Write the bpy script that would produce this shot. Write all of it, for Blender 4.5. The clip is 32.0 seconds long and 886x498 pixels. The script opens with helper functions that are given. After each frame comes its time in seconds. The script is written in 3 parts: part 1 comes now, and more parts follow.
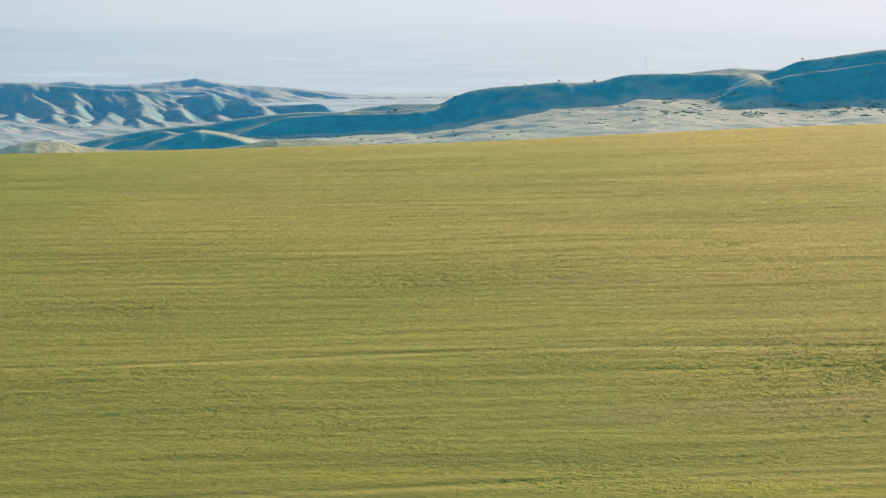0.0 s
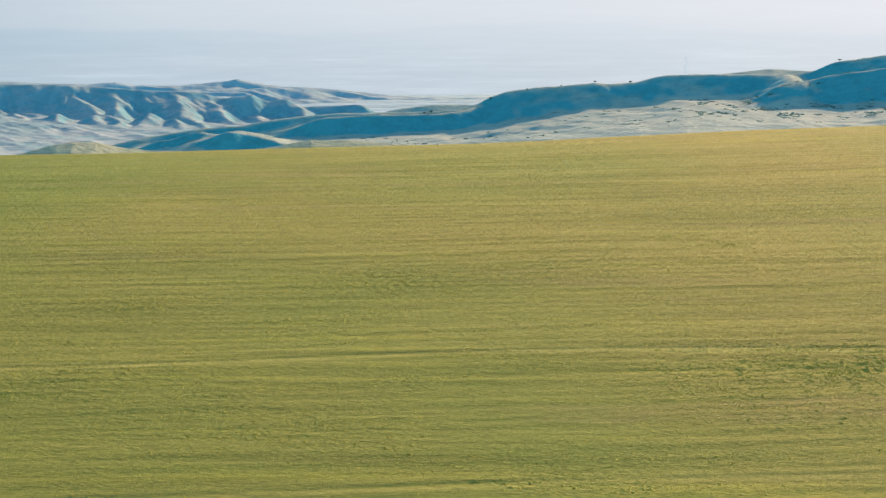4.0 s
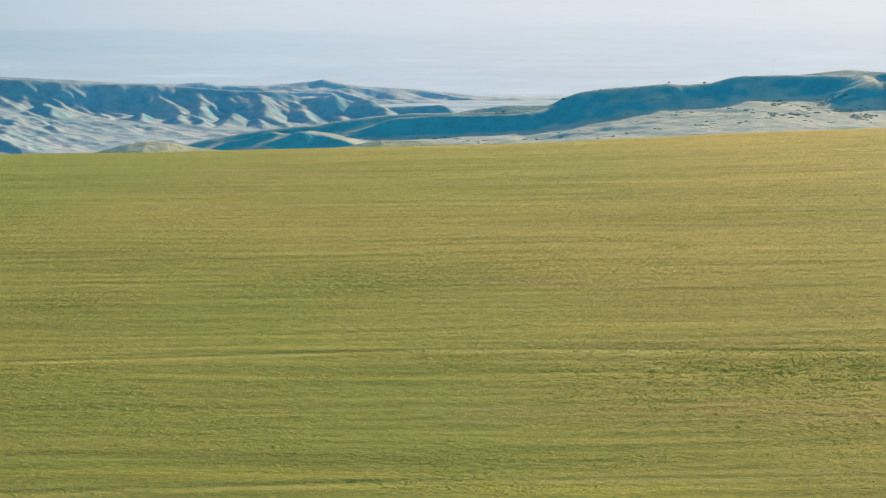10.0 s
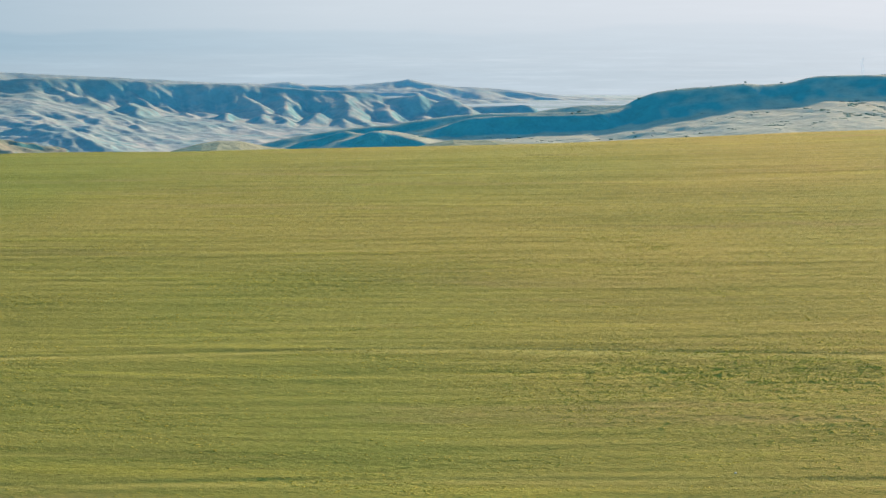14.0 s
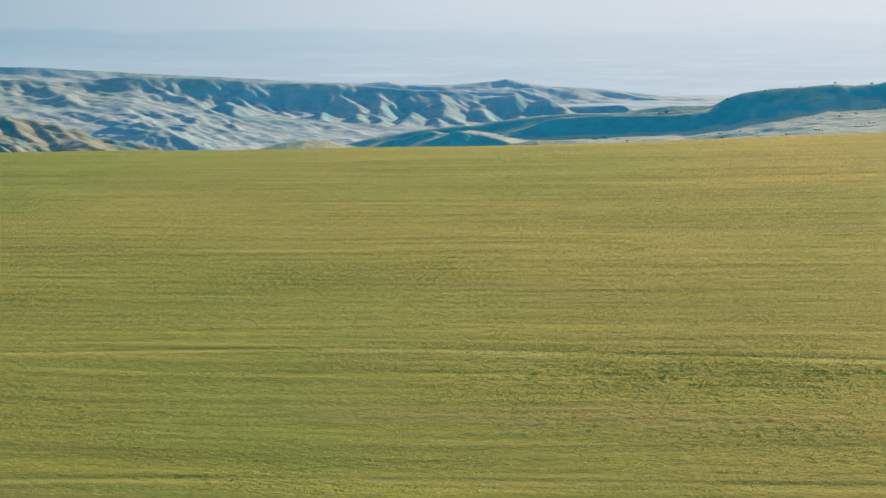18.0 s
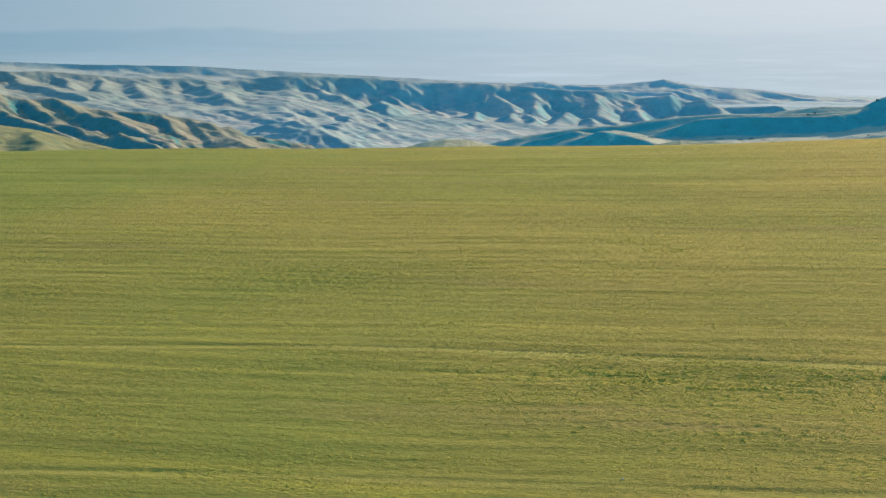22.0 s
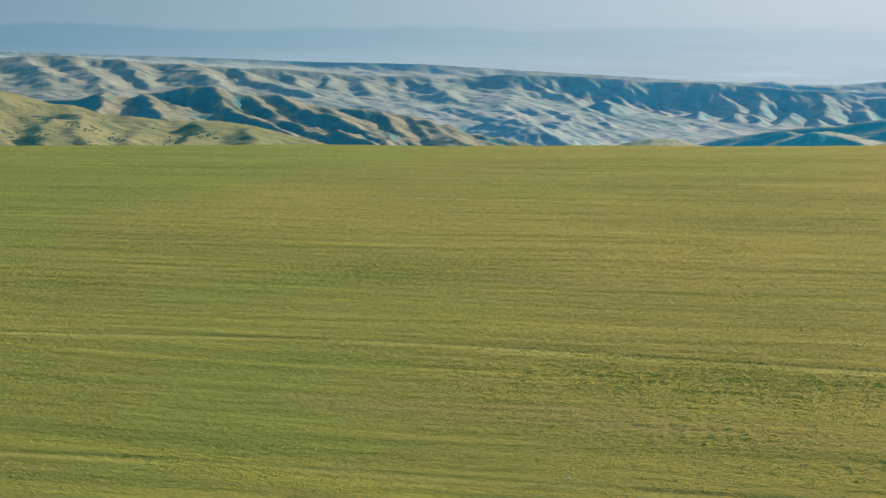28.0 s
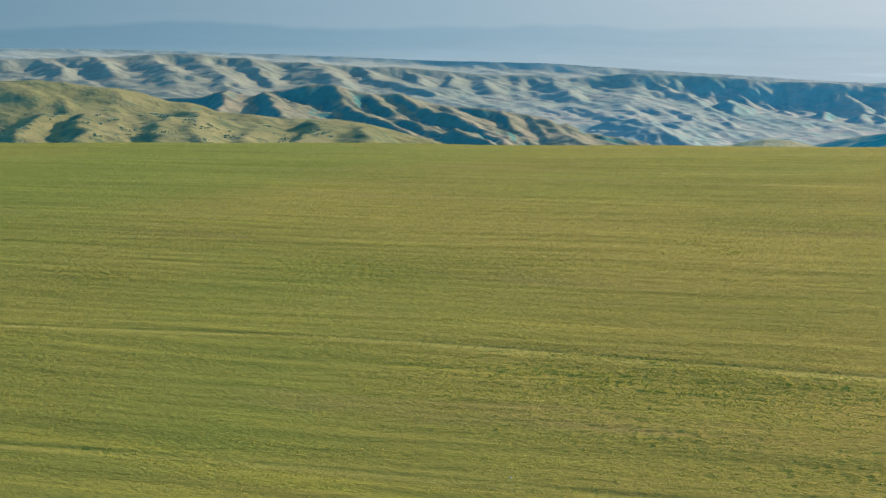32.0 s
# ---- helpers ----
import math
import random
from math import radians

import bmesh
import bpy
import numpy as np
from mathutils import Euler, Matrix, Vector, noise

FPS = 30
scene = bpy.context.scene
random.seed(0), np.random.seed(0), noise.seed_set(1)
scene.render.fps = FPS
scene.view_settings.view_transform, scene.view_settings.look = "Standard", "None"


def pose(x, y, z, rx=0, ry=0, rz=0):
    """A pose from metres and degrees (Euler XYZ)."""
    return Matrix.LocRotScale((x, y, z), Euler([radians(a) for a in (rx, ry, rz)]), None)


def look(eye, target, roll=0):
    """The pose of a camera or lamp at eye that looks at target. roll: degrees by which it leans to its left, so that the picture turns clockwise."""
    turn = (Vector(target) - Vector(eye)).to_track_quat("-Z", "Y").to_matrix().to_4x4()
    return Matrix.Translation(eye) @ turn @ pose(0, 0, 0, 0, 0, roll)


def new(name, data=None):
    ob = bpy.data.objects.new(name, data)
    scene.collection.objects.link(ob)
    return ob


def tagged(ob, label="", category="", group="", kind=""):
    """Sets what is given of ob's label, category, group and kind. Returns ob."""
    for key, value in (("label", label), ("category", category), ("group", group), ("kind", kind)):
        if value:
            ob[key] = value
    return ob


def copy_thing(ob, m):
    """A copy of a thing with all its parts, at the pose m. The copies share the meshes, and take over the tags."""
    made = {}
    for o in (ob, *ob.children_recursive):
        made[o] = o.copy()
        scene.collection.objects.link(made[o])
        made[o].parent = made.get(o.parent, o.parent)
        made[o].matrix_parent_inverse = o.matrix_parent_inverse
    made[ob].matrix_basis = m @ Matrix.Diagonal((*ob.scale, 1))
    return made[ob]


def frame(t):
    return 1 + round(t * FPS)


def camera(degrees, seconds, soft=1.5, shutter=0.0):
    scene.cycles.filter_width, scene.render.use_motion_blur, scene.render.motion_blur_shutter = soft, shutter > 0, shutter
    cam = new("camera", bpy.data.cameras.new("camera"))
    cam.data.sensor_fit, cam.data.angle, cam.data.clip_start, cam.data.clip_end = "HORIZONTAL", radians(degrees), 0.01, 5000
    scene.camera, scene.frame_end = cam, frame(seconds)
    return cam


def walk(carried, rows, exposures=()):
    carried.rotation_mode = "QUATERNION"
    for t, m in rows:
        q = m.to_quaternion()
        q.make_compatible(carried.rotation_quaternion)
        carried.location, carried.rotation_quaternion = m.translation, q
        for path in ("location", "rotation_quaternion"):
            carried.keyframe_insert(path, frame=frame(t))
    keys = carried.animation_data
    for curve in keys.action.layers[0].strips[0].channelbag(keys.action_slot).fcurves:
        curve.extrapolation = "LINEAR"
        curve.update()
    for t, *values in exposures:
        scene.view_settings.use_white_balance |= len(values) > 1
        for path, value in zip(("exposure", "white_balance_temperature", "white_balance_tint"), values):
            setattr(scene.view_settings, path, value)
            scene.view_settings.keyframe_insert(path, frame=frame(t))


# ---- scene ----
# ---------------------------------------------------------------- camera
# seconds, x, y, z, tilt, lean, turn
PATH = [
    (0.0, 0.16, -0.07, 49.98, 83.071, -0.005, 0.062),
    (0.5, 0.75, -0.25, 50.02, 83.073, 0.006, 0.210),
    (1.0, 1.44, -0.38, 50.05, 83.076, 0.017, 0.369),
    (1.5, 2.25, -0.48, 50.07, 83.079, 0.027, 0.527),
    (2.0, 3.16, -0.55, 50.09, 83.082, 0.037, 0.683),
    (2.5, 4.19, -0.59, 50.10, 83.085, 0.047, 0.842),
    (3.0, 5.32, -0.61, 50.10, 83.089, 0.056, 1.004),
    (3.5, 6.56, -0.62, 50.10, 83.092, 0.066, 1.161),
    (5.5, 12.53, -0.48, 50.08, 83.110, 0.048, 1.812),
    (6.0, 14.26, -0.42, 50.07, 83.112, 0.050, 1.959),
    (6.5, 16.07, -0.35, 50.06, 83.114, 0.052, 2.143),
    (7.0, 17.96, -0.27, 50.05, 83.115, 0.054, 2.372),
    (7.5, 19.92, -0.18, 50.04, 83.116, 0.056, 2.647),
    (8.0, 21.96, -0.08, 50.03, 83.117, 0.057, 2.936),
    (8.5, 24.05, 0.03, 50.02, 83.118, 0.058, 3.226),
    (9.0, 26.21, 0.15, 50.01, 83.118, 0.058, 3.520),
    (9.5, 28.42, 0.28, 50.00, 83.117, 0.060, 3.814),
    (10.0, 30.67, 0.43, 50.00, 83.116, 0.063, 4.115),
    (10.5, 32.97, 0.59, 49.99, 83.115, 0.067, 4.423),
    (11.0, 35.31, 0.77, 49.98, 83.115, 0.072, 4.745),
    (11.5, 37.67, 0.96, 49.98, 83.113, 0.079, 5.081),
    (12.0, 40.07, 1.17, 49.97, 83.113, 0.088, 5.433),
    (12.5, 42.49, 1.39, 49.97, 83.113, 0.098, 5.793),
    (13.0, 44.92, 1.64, 49.96, 83.112, 0.109, 6.152),
    (13.5, 47.37, 1.90, 49.96, 83.113, 0.123, 6.509),
    (14.0, 49.84, 2.18, 49.96, 83.114, 0.136, 6.862),
    (14.5, 52.31, 2.48, 49.95, 83.115, 0.150, 7.212),
    (16.5, 62.21, 3.90, 49.93, 83.112, 0.102, 8.620),
    (17.0, 64.68, 4.30, 49.92, 83.112, 0.108, 8.991),
    (17.5, 67.15, 4.73, 49.92, 83.114, 0.115, 9.429),
    (18.0, 69.61, 5.18, 49.91, 83.117, 0.120, 9.979),
    (18.5, 72.06, 5.64, 49.90, 83.120, 0.123, 10.649),
    (19.0, 74.51, 6.13, 49.89, 83.121, 0.125, 11.335),
    (19.5, 76.95, 6.63, 49.88, 83.122, 0.126, 12.010),
    (20.0, 79.38, 7.15, 49.87, 83.123, 0.125, 12.666),
    (20.5, 81.81, 7.69, 49.86, 83.123, 0.121, 13.277),
    (21.0, 84.23, 8.25, 49.85, 83.121, 0.114, 13.811),
    (21.5, 86.64, 8.82, 49.84, 83.118, 0.104, 14.314),
    (22.0, 89.05, 9.40, 49.83, 83.116, 0.095, 14.809),
    (22.5, 91.45, 10.00, 49.82, 83.111, 0.086, 15.331),
    (23.0, 93.85, 10.62, 49.80, 83.108, 0.078, 15.880),
    (23.5, 96.25, 11.24, 49.79, 83.105, 0.070, 16.468),
    (24.0, 98.64, 11.88, 49.78, 83.102, 0.063, 17.076),
    (24.5, 101.04, 12.53, 49.77, 83.098, 0.057, 17.702),
    (25.0, 103.43, 13.19, 49.76, 83.096, 0.054, 18.312),
    (25.5, 105.82, 13.87, 49.75, 83.094, 0.053, 18.913),
    (26.0, 108.21, 14.56, 49.74, 83.093, 0.053, 19.511),
    (26.5, 110.59, 15.26, 49.74, 83.091, 0.053, 20.118),
    (28.5, 120.08, 18.24, 49.72, 83.080, -0.022, 22.345),
    (29.0, 122.43, 19.05, 49.72, 83.079, -0.016, 22.831),
    (29.5, 124.75, 19.88, 49.72, 83.077, -0.016, 23.301),
    (30.0, 127.06, 20.75, 49.72, 83.073, -0.020, 23.769),
    (30.5, 129.33, 21.66, 49.72, 83.069, -0.024, 24.251),
    (31.0, 131.56, 22.62, 49.72, 83.065, -0.028, 24.735),
    (31.5, 133.74, 23.63, 49.73, 83.059, -0.037, 25.226),
    (32.0, 135.86, 24.70, 49.73, 83.052, -0.051, 25.729),
]
cam = camera(25.6, 32.0, soft=1.35)
walk(cam, [(r[0], pose(*r[1:])) for r in PATH],
     exposures=[(0.0, 0.97, 6410, 11.5), (14.0, 0.945, 6350, 10.5), (32.0, 0.80, 6240, 8)])

# ---------------------------------------------------------------- light
SUN_AZ, SUN_EL = 30.0, 19.0          # degrees clockwise from +y, degrees up
world = bpy.data.worlds.new("sky")
scene.world = world
world.use_nodes = True
wn = world.node_tree.nodes
sky = wn.new("ShaderNodeTexSky")
sky.sky_type = "NISHITA"
sky.sun_disc = False
sky.sun_elevation, sky.sun_rotation = radians(SUN_EL), radians(SUN_AZ)
sky.air_density, sky.dust_density, sky.ozone_density = 1.2, 0.4, 4.0
cool = wn.new("ShaderNodeMix")
cool.data_type, cool.blend_type = "RGBA", "MULTIPLY"
cool.inputs[0].default_value, cool.inputs[7].default_value = 1.0, (0.72, 1.0, 0.97, 1.0)
world.node_tree.links.new(sky.outputs[0], cool.inputs[6])
world.node_tree.links.new(cool.outputs[2], wn["Background"].inputs[0])
wn["Background"].inputs[1].default_value = 0.125
sun = new("sun", bpy.data.lights.new("sun", "SUN"))
sun.data.energy, sun.data.angle, sun.data.color = 5.0, radians(0.5), (1.0, 0.60, 0.34)
sun.matrix_world = look((0, 0, 0), (-math.sin(radians(SUN_AZ)) * math.cos(radians(SUN_EL)),
                                    -math.cos(radians(SUN_AZ)) * math.cos(radians(SUN_EL)), -math.sin(radians(SUN_EL))))


# ---------------------------------------------------------------- materials
class Mat:
    """A node material with short calls for its nodes."""

    def __init__(self, name, rough=0.9, spec=0.2):
        self.m = bpy.data.materials.new(name)
        self.m.use_nodes = True
        self.t = self.m.node_tree
        self.b = self.t.nodes["Principled BSDF"]
        self.b.inputs["Roughness"].default_value = rough
        self.b.inputs["Specular IOR Level"].default_value = spec

    def node(self, kind, **values):
        n = self.t.nodes.new(kind)
        for k, v in values.items():
            n.inputs[k].default_value = v
        return n

    def link(self, a, b):
        self.t.links.new(a, b)

    def coords(self, scale=(1, 1, 1), turn=0.0):
        c = self.node("ShaderNodeTexCoord")
        p = self.node("ShaderNodeMapping", Scale=scale, Rotation=(0, 0, turn))
        self.link(c.outputs["Object"], p.inputs["Vector"])
        return p.outputs[0]

    def noise(self, scale, detail=4.0, rough=0.55, stretch=(1, 1, 1), turn=0.0):
        n = self.node("ShaderNodeTexNoise", Scale=scale, Detail=detail, Roughness=rough)
        self.link(self.coords(stretch, turn), n.inputs["Vector"])
        return n.outputs["Fac"]

    def ramp(self, fac, stops):
        r = self.node("ShaderNodeValToRGB")
        e = r.color_ramp.elements
        while len(e) < len(stops):
            e.new(0.5)
        for el, (p, c) in zip(e, stops):
            el.position = p
            el.color = (*c, 1) if isinstance(c, tuple) else (c, c, c, 1)
        self.link(fac, r.inputs[0])
        return r.outputs[0]

    def mix(self, fac, a, b, blend="MIX"):
        n = self.t.nodes.new("ShaderNodeMix")
        n.data_type, n.blend_type = "RGBA", blend
        for src, sock in ((fac, n.inputs[0]), (a, n.inputs[6]), (b, n.inputs[7])):
            if isinstance(src, (int, float)):
                sock.default_value = src
            elif isinstance(src, tuple):
                sock.default_value = (*src, 1)
            else:
                self.link(src, sock)
        return n.outputs[2]

    def calc(self, operation, *values):
        n = self.t.nodes.new("ShaderNodeMath")
        n.operation = operation
        for sock, v in zip(n.inputs, values):
            if isinstance(v, (int, float)):
                sock.default_value = v
            else:
                self.link(v, sock)
        return n.outputs[0]

    def bump(self, height, strength, distance):
        n = self.node("ShaderNodeBump", Strength=strength, Distance=distance)
        self.link(height, n.inputs["Height"])
        self.link(n.outputs[0], self.b.inputs["Normal"])

    def colour(self, c):
        if isinstance(c, tuple):
            self.b.inputs["Base Color"].default_value = (*c, 1)
        else:
            self.link(c, self.b.inputs["Base Color"])
        return self


def field_material():
    m = Mat("pasture_grass", 0.95, 0.1)
    broad = m.noise(0.02, 3, 0.5, (0.35, 1.0, 1.0), 0.06)
    streak = m.noise(0.34, 6, 0.62, (0.06, 1.0, 1.0), 0.06)
    grain = m.noise(0.9, 5, 0.65, (0.45, 1.0, 1.0), 0.05)
    a = m.ramp(streak, [(0.30, (0.205, 0.225, 0.046)), (0.48, (0.278, 0.290, 0.055)), (0.70, (0.368, 0.352, 0.078))])
    b = m.ramp(broad, [(0.35, (0.226, 0.262, 0.050)), (0.65, (0.342, 0.327, 0.074))])
    c = m.mix(0.55, a, b)
    lush = m.ramp(m.noise(0.011, 2, 0.5, (1.0, 0.6, 1.0)), [(0.40, 0.0), (0.62, 0.55)])
    c = m.mix(lush, c, (0.200, 0.285, 0.046))
    bright = m.ramp(m.noise(0.42, 4, 0.6, (0.045, 1.0, 1.0), 0.05), [(0.54, 0.0), (0.68, 0.42)])
    c = m.mix(bright, c, (0.400, 0.425, 0.062))
    g = m.ramp(grain, [(0.28, 0.62), (0.52, 1.0), (0.75, 1.28)])
    c = m.mix(0.35, c, g, "MULTIPLY")
    dash = m.ramp(m.noise(2.6, 4, 0.6, (0.30, 1.0, 1.0), 0.06), [(0.30, 0.50), (0.45, 1.0), (0.70, 1.28)])
    c = m.mix(0.35, c, dash, "MULTIPLY")
    blade = m.ramp(m.noise(5.5, 3, 0.6, (0.5, 1.0, 1.0), 0.06), [(0.32, 0.62), (0.50, 1.0), (0.70, 1.28)])
    c = m.mix(0.4, c, blade, "MULTIPLY")
    thin = m.ramp(m.noise(0.75, 4, 0.6, (0.030, 1.0, 1.0), 0.06), [(0.32, 0.50), (0.40, 1.0)])
    c = m.mix(0.35, c, thin, "MULTIPLY")
    lines = m.ramp(m.noise(0.26, 3, 0.55, (0.035, 1.0, 1.0), 0.06), [(0.35, 0.62), (0.42, 1.0)])
    c = m.mix(0.3, c, lines, "MULTIPLY")
    bare = m.ramp(m.noise(0.07, 5, 0.65, (0.16, 1.0, 1.0), 0.04), [(0.57, 0.0), (0.70, 0.34)])
    c = m.mix(bare, c, (0.345, 0.262, 0.128))
    sep = m.node("ShaderNodeSeparateXYZ")
    m.link(m.coords(), sep.inputs[0])
    # the sun's angle on the grass painted in: darker and greener to the west
    west = m.node("ShaderNodeMapRange")
    for k, v in (("From Min", 95.0), ("From Max", -140.0), ("To Max", 0.78)):
        west.inputs[k].default_value = v
    m.link(sep.outputs[0], west.inputs[0])
    c = m.mix(west.outputs[0], c, m.mix(1.0, c, (0.62, 0.86, 0.76), "MULTIPLY"))
    c = m.mix(1.0, c, (1.04, 0.91, 0.86), "MULTIPLY")      # overall straw tint
    # two cattle paths of short pale grass, each with its bank's shade painted dark above it
    for tilt, start, sway, wave, shift, half in ((0.055, 247.2, 1.6, 23.0, 0.6, 0.8), (0.075, 199.6, 0.8, 17.0, 0.0, 0.6)):
        off = m.calc("SUBTRACT", m.calc("SUBTRACT", sep.outputs[1], m.calc("MULTIPLY_ADD", sep.outputs[0], tilt, start)),
                     m.calc("MULTIPLY", m.calc("SINE", m.calc("MULTIPLY_ADD", sep.outputs[0], 1 / wave, shift)), sway))
        off = m.calc("ADD", off, m.calc("MULTIPLY_ADD", m.noise(0.12, 3, 0.6), 1.6, -0.8))
        worn = m.ramp(m.noise(0.06, 3, 0.6), [(0.36, 0.10), (0.60, 0.7 if start > 220 else 0.4)])
        band = m.ramp(m.calc("DIVIDE", m.calc("ABSOLUTE", m.calc("ADD", off, 0.6)), 3 * half), [(0.22, 1.0), (0.60, 0.0)])
        c = m.mix(m.mix(1.0, band, worn, "MULTIPLY"), c, (0.440, 0.410, 0.098))
        edge = m.ramp(m.calc("DIVIDE", m.calc("ABSOLUTE", m.calc("SUBTRACT", off, 0.9)), 3 * half), [(0.10, 0.8), (0.38, 0.0)])
        c = m.mix(m.mix(1.0, edge, worn, "MULTIPLY"), c, (0.120, 0.150, 0.042))
    # beyond the brow the sheet is the dry valley floor, with far haze painted in as blue
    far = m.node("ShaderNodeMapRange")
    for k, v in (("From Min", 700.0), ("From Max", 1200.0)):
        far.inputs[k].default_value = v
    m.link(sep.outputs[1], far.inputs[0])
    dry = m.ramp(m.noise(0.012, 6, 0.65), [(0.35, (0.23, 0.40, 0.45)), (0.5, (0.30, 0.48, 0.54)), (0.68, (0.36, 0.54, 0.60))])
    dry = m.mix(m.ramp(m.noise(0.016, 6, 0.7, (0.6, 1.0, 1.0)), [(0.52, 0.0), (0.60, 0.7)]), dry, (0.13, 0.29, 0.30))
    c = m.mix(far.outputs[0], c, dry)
    m.colour(c)
    rub = m.noise(2.3, 5, 0.66, (0.5, 1.0, 1.0), 0.05)
    m.bump(rub, 1.0, 0.20)
    return m.m


def hill_material(name, dark, mid, pale, scale=0.02, scrub=0.5, scrub_colour=(0.05, 0.10, 0.11), shade_tint=(0.14, 0.44, 0.37), shade_share=0.8, steep=(0.875, 0.955), west=None):
    """Dry steppe grass, with shade painted in as blue-green where the ground is steep, and scrub in patches."""
    m = Mat(name, 0.95, 0.05)
    n1 = m.noise(scale, 6, 0.6)
    c = m.ramp(n1, [(0.34, dark), (0.5, mid), (0.66, pale)])
    n2 = m.noise(scale * 6, 5, 0.65)
    n4 = m.noise(scale * 20, 4, 0.65)
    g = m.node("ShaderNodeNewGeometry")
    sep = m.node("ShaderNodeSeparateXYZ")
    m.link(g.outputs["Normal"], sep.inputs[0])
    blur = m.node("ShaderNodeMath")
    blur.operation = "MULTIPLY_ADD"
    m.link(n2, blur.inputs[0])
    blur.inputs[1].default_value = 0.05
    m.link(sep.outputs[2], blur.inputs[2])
    c = m.mix(m.ramp(blur.outputs[0], [(steep[0], shade_share), (steep[1], 0.0)]), c, shade_tint)
    c = m.mix(0.45, c, m.ramp(n2, [(0.3, 0.70), (0.55, 1.0), (0.75, 1.15)]), "MULTIPLY")
    c = m.mix(0.4, c, m.ramp(n4, [(0.3, 0.80), (0.55, 1.0), (0.75, 1.12)]), "MULTIPLY")
    s = m.ramp(m.noise(scale * 4.2, 6, 0.68, (1, 1.5, 1)), [(0.53, 0.0), (0.61, scrub)])
    c = m.mix(s, c, scrub_colour)
    if west:      # olive grass towards the west, with less of the painted haze blue
        across = m.node("ShaderNodeSeparateXYZ")
        m.link(m.coords(), across.inputs[0])
        side = m.node("ShaderNodeMapRange")
        for key, v in (("From Min", -900.0), ("From Max", -1650.0), ("To Max", 0.85)):
            side.inputs[key].default_value = v
        m.link(across.outputs[0], side.inputs[0])
        c = m.mix(side.outputs[0], c, m.mix(0.8, west, m.ramp(n2, [(0.3, 0.72), (0.55, 1.0), (0.75, 1.12)]), "MULTIPLY"))
    m.colour(c)
    m.bump(n2, 0.6, 4.0)
    return m.m


GRASS = field_material()
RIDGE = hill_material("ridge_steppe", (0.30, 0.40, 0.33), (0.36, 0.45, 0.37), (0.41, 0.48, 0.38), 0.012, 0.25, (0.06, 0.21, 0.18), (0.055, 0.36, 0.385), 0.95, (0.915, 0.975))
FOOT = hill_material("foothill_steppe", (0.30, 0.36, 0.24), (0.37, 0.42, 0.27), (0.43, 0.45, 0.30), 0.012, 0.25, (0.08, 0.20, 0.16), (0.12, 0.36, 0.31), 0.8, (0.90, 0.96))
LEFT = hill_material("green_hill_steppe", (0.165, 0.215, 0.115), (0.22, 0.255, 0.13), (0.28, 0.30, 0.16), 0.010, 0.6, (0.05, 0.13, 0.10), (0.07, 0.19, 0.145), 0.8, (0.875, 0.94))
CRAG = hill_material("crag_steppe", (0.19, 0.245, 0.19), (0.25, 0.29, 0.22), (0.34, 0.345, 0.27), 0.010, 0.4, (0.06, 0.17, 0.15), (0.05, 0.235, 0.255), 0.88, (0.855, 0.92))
# aerial haze is painted into these two base colours as blue and paleness
MID = hill_material("haze_blue_steppe", (0.225, 0.37, 0.375), (0.30, 0.415, 0.41), (0.39, 0.46, 0.44), 0.006, 0.6, (0.12, 0.33, 0.36), (0.12, 0.385, 0.44), 0.72, (0.84, 0.945), (0.235, 0.30, 0.255))
FAR = hill_material("haze_pale_steppe", (0.29, 0.43, 0.45), (0.34, 0.48, 0.50), (0.39, 0.52, 0.53), 0.004, 0.4, (0.21, 0.43, 0.47), (0.17, 0.50, 0.57), 0.6, (0.88, 0.96), (0.30, 0.42, 0.41))


# ---------------------------------------------------------------- noise and meshes
class Perlin:
    def __init__(self, seed):
        r = np.random.RandomState(seed)
        self.p = r.permutation(512)
        a = r.rand(512) * 2 * np.pi
        self.gx, self.gy = np.cos(a), np.sin(a)

    def __call__(self, x, y):
        xi, yi = np.floor(x).astype(int), np.floor(y).astype(int)
        xf, yf = x - xi, y - yi
        u, v = xf * xf * xf * (xf * (xf * 6 - 15) + 10), yf * yf * yf * (yf * (yf * 6 - 15) + 10)

        def corner(i, j):
            h = self.p[(self.p[(xi + i) & 511] + yi + j) & 511]
            return self.gx[h] * (xf - i) + self.gy[h] * (yf - j)

        top = corner(0, 0) * (1 - u) + corner(1, 0) * u
        low = corner(0, 1) * (1 - u) + corner(1, 1) * u
        return 1.5 * (top * (1 - v) + low * v)

    def fbm(self, x, y, octaves=4, gain=0.5):
        s, a = 0.0, 1.0
        for k in range(octaves):
            s = s + a * self(x * 2 ** k + 17.3 * k, y * 2 ** k + 9.1 * k)
            a *= gain
        return s


def sheet(name, x, y, z, material, smooth=True):
    """A mesh from three arrays of one shape (rows, columns)."""
    rows, cols = z.shape
    me = bpy.data.meshes.new(name)
    co = np.stack([x, y, z], -1).reshape(-1, 3).astype(np.float32)
    i = np.arange(rows * cols).reshape(rows, cols)
    a, b = co[i[1, 0]] - co[0], co[i[0, 1]] - co[0]
    if a[0] * b[1] - a[1] * b[0] > 0:      # faces look up
        i = i[::-1]
    q = np.stack([i[:-1, :-1], i[:-1, 1:], i[1:, 1:], i[1:, :-1]], -1).reshape(-1, 4).astype(np.int32)
    me.vertices.add(len(co))
    me.vertices.foreach_set("co", co.ravel())
    me.loops.add(q.size)
    me.loops.foreach_set("vertex_index", q.ravel())
    me.polygons.add(len(q))
    me.polygons.foreach_set("loop_start", np.arange(0, q.size, 4, dtype=np.int32))
